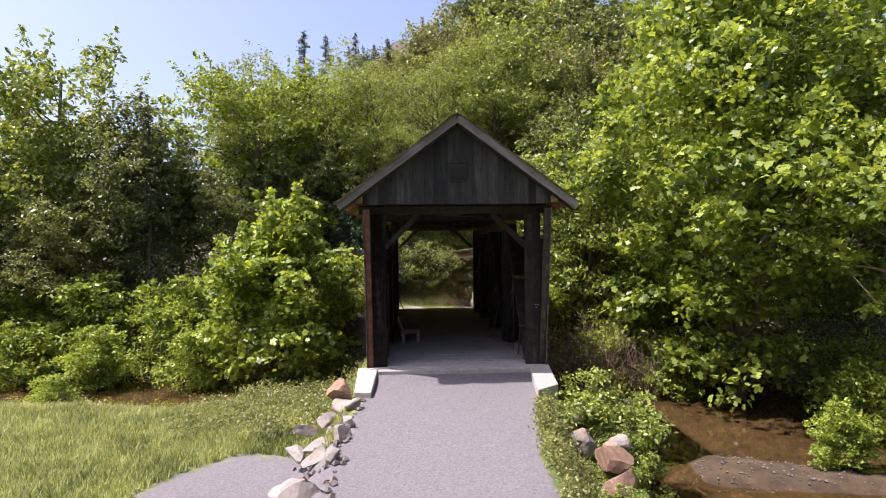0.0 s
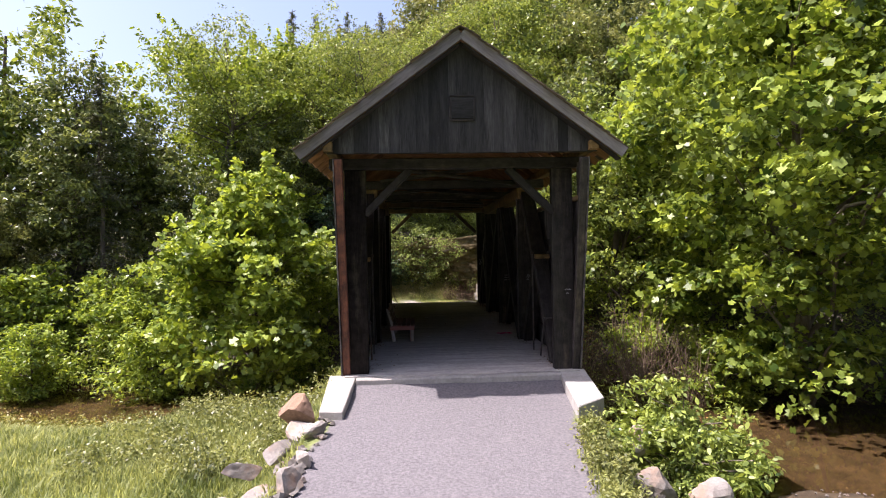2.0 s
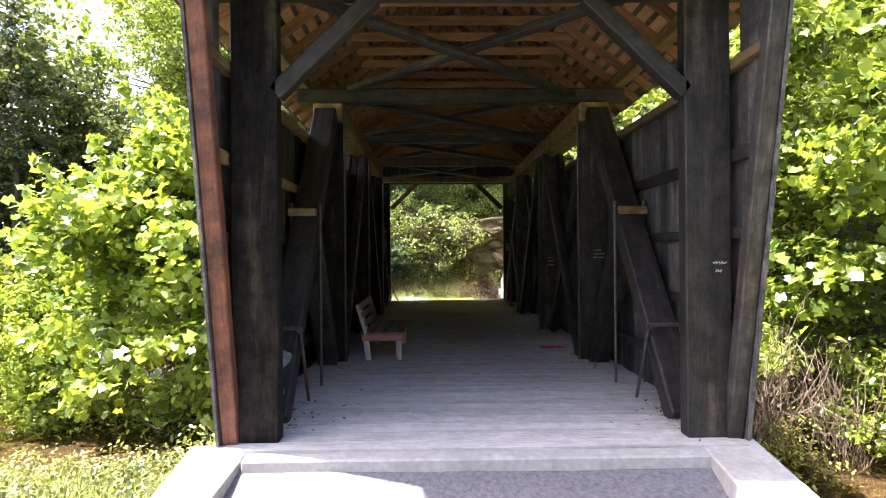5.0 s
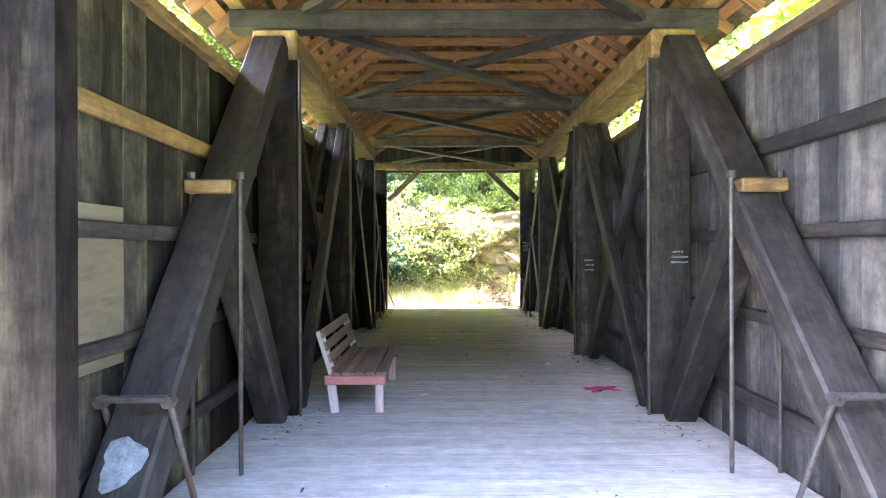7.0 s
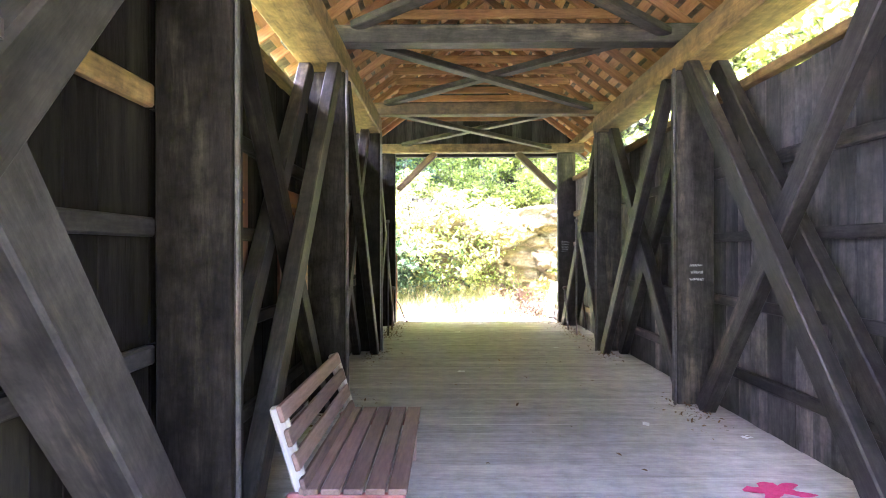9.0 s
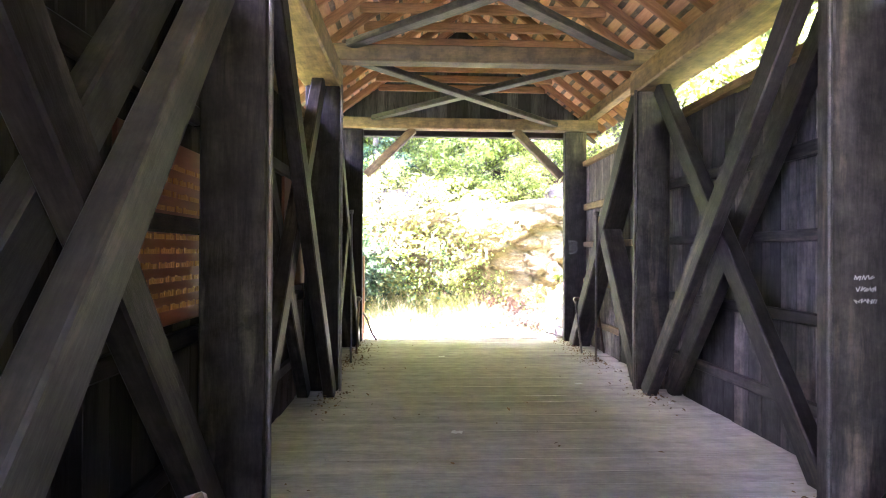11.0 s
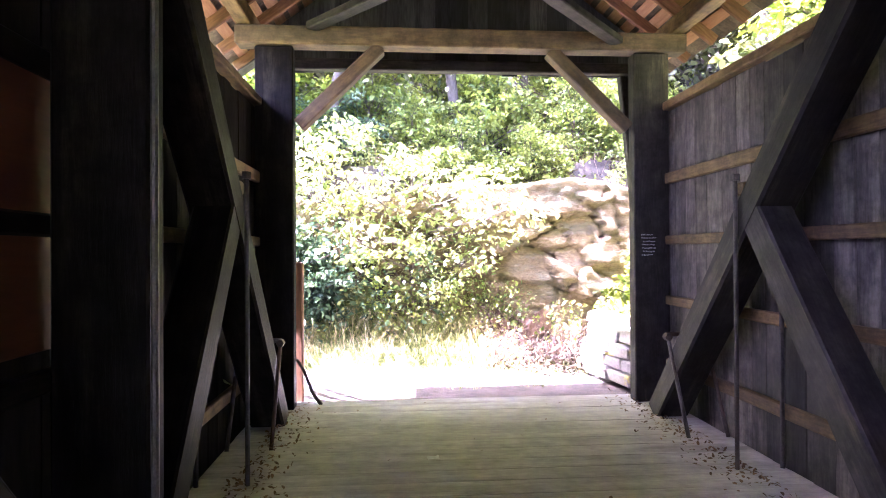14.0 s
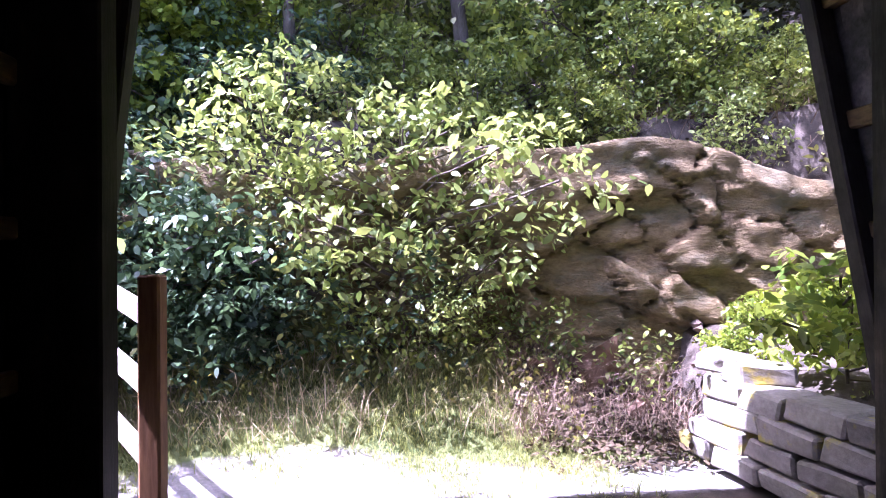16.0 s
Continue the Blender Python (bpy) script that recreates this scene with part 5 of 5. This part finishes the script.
kerb("concrete_kerb", [(1.84, -0.36), (2.34, -0.36), (2.19, -1.98), (1.62, -2.48)], 0.0, -0.13, -1.3, "pale worn concrete wing kerb half hidden by a shrub")
kerb("concrete_sill", [(-1.99, -0.53), (1.83, -0.53), (1.82, -0.68), (-1.99, -0.68)], -0.01, -0.03, -0.9, "pale concrete sill where gravel meets the planks")
for y in (0.1, 13.5):
    tagged(link_mesh("abutment", box(5.0, 0.95, 2.3, 0.02, (0, y, -1.60)), CONCRETE), "grey abutment wall under the bridge end", "abutment", "abutments")

# dry stone wall beyond the far mouth
wall = holder("stone_wall", (2.3, 15.2, 0), label="dry-laid wall of pale cut stones with yellow lichen", category="stone wall")
A, B = Vector((1.88, 16.05, 0)), Vector((2.28, 13.75, 0))
rnd = random.Random(9)
way = (B - A).normalized()
perp = Vector((-way.y, way.x, 0))
z = -0.1
for row in range(4):
    h = rnd.uniform(0.17, 0.20)
    s = 0.10 * row + rnd.uniform(0, 0.12)
    while s < (B - A).length + 0.1 * row:
        w = rnd.uniform(0.38, 0.68)
        c = A + way * (s + w / 2) + perp * (0.20 + 0.03 * row + rnd.uniform(-0.02, 0.02))
        m = Matrix.Translation((c.x, c.y, z + h / 2)) @ Matrix.Rotation(math.atan2(way.y, way.x) + rnd.uniform(-0.05, 0.05), 4, "Z")
        part("stone", block((w - 0.02, 0.42, h - 0.015), row * 31 + int(s * 10), STONE_WALL), STONE_WALL, wall, m=m)
        s += w
    z += h
for s in (0.15, 0.62):
    c = A + way * s + perp * 0.42
    part("stone", block((0.34, 0.4, 0.16), int(s * 99), STONE_WALL), STONE_WALL, wall, m=Matrix.Translation((c.x, c.y, z + 0.06)) @ Matrix.Rotation(0.4 + s, 4, "Z"))
# fence beyond the far mouth
fence = holder("rail_fence", (-3.6, 14.9, 0), label="pale wooden rail fence along the far track", category="fence")
F0, F1 = Vector((-1.93, 14.34, 0)), Vector((-4.4, 17.2, 0.55))
for k in range(4):
    c = F0.lerp(F1, k / 3)
    g = float(ground_z(c.x, c.y)) - 0.1
    timber("fence_post", (c.x, c.y, g), (c.x, c.y, 1.55 + c.z), 0.12, 0.12, WOOD_RAFTER if k == 0 else WOOD_BARGE, fence, side=(0, 1, 0))
PALE = material("pale_rail", (0.23, 0.19, 0.16), (0.40, 0.345, 0.30), 8, GRAIN, 0.8, 0.3)
for z in (0.42, 0.85, 1.27):
    timber("rail", (F0.x, F0.y + 0.085, z), (F1.x, F1.y + 0.085, z + F1.z), 0.05, 0.14, PALE, fence, bevel=0.01)

# ---- things inside the bridge ----
BENCH_WOOD = material("bench_wood", (0.10, 0.058, 0.046), (0.24, 0.15, 0.12), 9, GRAIN, 0.75, 0.4)
BENCH_RED = material("bench_red_paint", (0.26, 0.07, 0.065), (0.40, 0.17, 0.16), 9, GRAIN, 0.6, 0.3, stain=(0.55, 0.48, 0.46), stain_scale=5)
BENCH_PALE = material("bench_worn_paint", (0.36, 0.31, 0.31), (0.60, 0.55, 0.54), 9, GRAIN, 0.7, 0.3, stain=(0.40, 0.16, 0.15), stain_scale=5)


def bench():
    b = holder("park_bench", (-1.25, 4.15, 0), label="old slatted wooden bench with worn red and white end frames", category="bench")
    y0, y1 = 3.40, 4.92
    for y in (y0, y1):
        timber("end_rail", (-1.52, y, 0.345), (-0.90, y, 0.345), 0.05, 0.10, BENCH_RED, b, "chipped red end rail")
        timber("leg", (-0.97, y + 0.04, 0.0), (-0.97, y + 0.04, 0.30), 0.05, 0.09, BENCH_PALE, b, side=(1, 0, 0))
        timber("leg", (-1.42, y + 0.04, 0.0), (-1.46, y + 0.04, 0.30), 0.05, 0.09, BENCH_PALE, b, side=(1, 0, 0))
        timber("back_support", (-1.43, y + 0.04, 0.34), (-1.58, y + 0.04, 0.84), 0.05, 0.08, BENCH_PALE, b, side=(1, 0, 0))
    for k in range(5):
        x = -1.40 + k * 0.115
        timber("seat_slat", (x, y0 - 0.03, 0.412), (x, y1 + 0.03, 0.412), 0.10, 0.032, BENCH_WOOD, b, bevel=0.005)
    for k in range(4):
        f = 0.16 + 0.26 * k
        x, z = -1.40 - 0.15 * f, 0.36 + 0.48 * f
        timber("back_slat", (x, y0 - 0.03, z), (x, y1 + 0.03, z), 0.09, 0.028, BENCH_WOOD, b, side=(1, 0, 0.3), bevel=0.005)


bench()

# information boards on the wall rails
BOARD_RED = material("sign_board", (0.09, 0.025, 0.012), (0.15, 0.045, 0.02), 5, GRAIN, 0.55, 0.15)
LETTER = material("sign_letters", (0.22, 0.10, 0.02), (0.33, 0.155, 0.035), 9, (1, 1, 1), 0.6, 0.0)
PLY = material("plywood", (0.085, 0.07, 0.042), (0.19, 0.16, 0.10), 4, (0.2, 1, 1), 0.8, 0.3, stain=(0.14, 0.11, 0.07), stain_scale=3)


def sign(y0, y1, z0, z1, seed, lines, label, header=True):
    ob = holder("sign_board", (-2.24, (y0 + y1) / 2, (z0 + z1) / 2), label=label, category="sign", group="sign boards on the wall")
    yc = (y0 + y1) / 2
    part("panel", box(y1 - y0, z1 - z0, 0.03, 0.004), BOARD_RED, ob, m=Matrix(((0, 0, 1, -2.235), (1, 0, 0, yc), (0, 1, 0, (z0 + z1) / 2), (0, 0, 0, 1))))
    rng = random.Random(seed)
    pitch = (z1 - z0 - 0.16) / lines if lines else 1
    bm = bmesh.new()
    for r in range(lines):
        z = z1 - 0.1 - pitch * (r + 0.5)
        y = y0 + 0.06 + (rng.uniform(0, 0.15) if r % 5 == 0 else 0)
        end = y1 - 0.07 - rng.uniform(0, 0.12)
        while y < end:
            for _ in range(rng.randint(2, 8)):
                w = rng.uniform(0.013, 0.022)
                if y + w > end:
                    break
                tall = pitch * (0.42 if rng.random() < 0.3 else 0.32)
                bmesh.ops.create_cube(bm, size=1, matrix=Matrix.Translation((-2.217, y + w / 2, z - pitch * 0.2 + tall / 2)) @ Matrix.Diagonal((0.006, w, tall, 1)))
                y += w + 0.007
            y += 0.024
    if bm.verts:
        tagged(part("lettering", bm, LETTER, ob), "small orange routed letters", kind="stuff")
    else:
        bm.free()


sign(3.72, 4.88, 0.94, 2.45, 1, 15, "large red-brown routed board with orange lines of text")
sign(5.75, 6.95, 1.22, 2.24, 2, 11, "red-brown routed board with orange lines of text")
sign(7.02, 8.15, 1.19, 2.35, 3, 12, "red-brown routed board with faded lines of text")
sign(9.08, 10.32, 1.25, 2.50, 4, 0, "plain red-brown board bare of any writing")
ply = tagged(link_mesh("plywood_panel", box(0.95, 0.92, 0.02, 0.003), PLY), "stained olive plywood sheet nailed over the wall rails", "panel")
ply.matrix_basis = Matrix(((0, 0, 1, -2.235), (1, 0, 0, 0.50), (0, 1, 0, 1.46), (0, 0, 0, 1)))

# dropped pink cloth, sun-fleck sheets, a stick and drifts of dead leaves
PINK = material("pink_cloth", (0.45, 0.02, 0.10), (0.62, 0.05, 0.18), 20, (1, 1, 1), 0.9, 0.3)
bm = bmesh.new()
bmesh.ops.create_grid(bm, x_segments=14, y_segments=8, size=0.5)
for v in bm.verts:
    r = 1 + 0.35 * math.sin(5 * math.atan2(v.co.y, v.co.x))
    v.co = Vector((v.co.x * 0.34 * r, v.co.y * 0.22 * r, 0.012 + 0.035 * abs(noise.noise(v.co * 7))))
cloth = tagged(link_mesh("cloth", bm, PINK, True), "crumpled bright pink cloth dropped on the planks", "cloth")
cloth.matrix_basis = pose(1.55, 4.35, 0.0, 0, 0, 15)
WHITE = material("sun_fleck_white", (0.6, 0.6, 0.6), (0.8, 0.8, 0.8), 20, (1, 1, 1), 0.8, 0.1)
rnd = random.Random(4)
# small white sheets stand in for sun flecks falling through the roof
for x, y in ((-0.53, 4.12), (1.15, 10.17), (1.19, 5.88), (1.94, 5.49), (-0.47, 12.05), (1.90, 9.24), (-0.49, 8.27)):
    bm = bmesh.new()
    bmesh.ops.create_grid(bm, x_segments=4, y_segments=3, size=0.5)
    for v in bm.verts:
        v.co = Vector((v.co.x * 0.10, v.co.y * 0.06, 0.008 + 0.02 * abs(noise.noise(v.co * 4 + Vector((x, y, 0))))))
    ob = tagged(link_mesh("paper_scrap", bm, WHITE), "small white sheet imitating a sun fleck on the planks", "litter", "litter on the deck")
    ob.matrix_basis = pose(x, y, 0.0, 0, 0, rnd.uniform(0, 180))
bm = bmesh.new()
limb(bm, (-1.84, 13.72, 0.52), (-1.60, 13.84, 0.0), 0.016, 0.022, np.random.default_rng(3), 4, 7, 0.06)
tagged(link_mesh("stick", bm, BARK, True), "short dark stick leaning against the mouth's post", "stick")
rng = np.random.default_rng(50)
spots = []
for s in (-1, 1):
    for yy, n in ((0.4, 70), (3.1, 60), (6.3, 110), (9.6, 120), (11.6, 160), (12.6, 150), (13.3, 90)):
        spots.append(np.stack([s * (1.95 - np.abs(rng.normal(0, 0.2, n))), yy + rng.normal(0, 0.35, n), np.abs(rng.normal(0.012, 0.012, n))], 1))
spots.append(np.stack([rng.uniform(-1.7, 1.7, 90), rng.uniform(0, 13.8, 90), np.full(90, 0.008)], 1))
pts = np.concatenate(spots)
tagged(new("dead_leaves", leaves_mesh("dead_leaves", pts, 0.042, DEAD, "oval", 5, 0.0, 2.5)), "drifts of dry brown leaves along the deck edges", "dead leaves", kind="stuff")

# chalk and paint marks on the timbers
CHALK = material("chalk_mark", (0.45, 0.45, 0.46), (0.65, 0.65, 0.66), 20, (1, 1, 1), 0.9, 0.0)


def marks(x0, x1, y, z0, z1, rows, seed, label):
    """Rows of short strokes on a face turned to the near mouth."""
    rng = random.Random(seed)
    ob = holder("chalk_writing", ((x0 + x1) / 2, y, (z0 + z1) / 2), label=label, category="graffiti", group="chalk marks")
    bm = bmesh.new()
    for r in range(rows):
        z = z1 - (z1 - z0) * (r + 0.5) / rows
        x = x0 + rng.uniform(0, 0.03)
        end = x1 - rng.uniform(0, 0.05)
        while x < end:
            w = rng.uniform(0.003, 0.007)
            bmesh.ops.create_cube(bm, size=1, matrix=Matrix.Translation((x + w / 2, y, z + rng.uniform(-0.004, 0.004))) @ Matrix.Rotation(rng.uniform(-1.2, 1.2), 4, "Y") @ Matrix.Diagonal((w, 0.003, (z1 - z0) / rows * 0.42, 1)))
            x += w + rng.uniform(0.004, 0.013)
    tagged(part("strokes", bm, CHALK, ob), "thin white chalk strokes", kind="stuff")


marks(1.92, 2.10, POSTS[4] - 0.083, 1.60, 1.86, 7, 1, "seven rows of faint white chalk strokes on a post")
marks(1.96, 2.14, POSTS[1] - 0.083, 1.50, 1.66, 3, 2, "small white chalk drawing on a dark post")
marks(1.90, 2.06, POSTS[2] - 0.083, 1.30, 1.52, 3, 3, "rough white chalk strokes on a dark post")
marks(2.0, 2.12, POSTS[0] - 0.083, 1.42, 1.56, 2, 4, "bright white scratches on the mouth's post")


def paint_blob(name, seed, s, half_w, half_l, across, mat, label):
    """A flat splash of paint on the upper face of the end brace beside the near mouth."""
    foot, head = Vector((-2.0, POSTS[0] + 0.50, 0.0)), Vector((-2.0, POSTS[1] - 0.16, 3.68))
    d = (head - foot).normalized()
    n = Vector((1, 0, 0)).cross(d)
    n = n if n.z > 0 else -n
    rng = random.Random(seed)
    bm = bmesh.new()
    c = foot + d * s + n * 0.1225 + Vector((across, 0, 0))
    ring = []
    for k in range(26):
        a = 2 * math.pi * k / 26
        r = 1 + 0.16 * math.sin(3 * a + seed) + rng.uniform(-0.07, 0.07)
        ring.append(bm.verts.new(c + Vector((1, 0, 0)) * math.cos(a) * half_w * r + d * math.sin(a) * half_l * r))
    top = bm.faces.new(ring)
    ext = bmesh.ops.extrude_face_region(bm, geom=[top])
    bmesh.ops.translate(bm, vec=n * 0.003, verts=[v for v in ext["geom"] if isinstance(v, bmesh.types.BMVert)])
    bmesh.ops.recalc_face_normals(bm, faces=bm.faces[:])
    tagged(link_mesh(name, bm, mat), label, "graffiti", "paint splashes on the brace")


PAINT_WHITE = material("white_paint", (0.10, 0.11, 0.125), (0.26, 0.28, 0.30), 14, (1, 1, 1), 0.7, 0.1, stain=(0.06, 0.06, 0.065), stain_scale=9)
PAINT_BLUE = material("blue_paint", (0.08, 0.12, 0.18), (0.17, 0.23, 0.30), 14, (1, 1, 1), 0.7, 0.1)
paint_blob("paint_splash", 1, 0.62, 0.11, 0.14, 0.0, PAINT_WHITE, "splash of chalky white paint on the brace")
paint_blob("paint_splash", 2, 0.27, 0.07, 0.10, 0.03, PAINT_BLUE, "pale blue paint splash near the brace's foot")
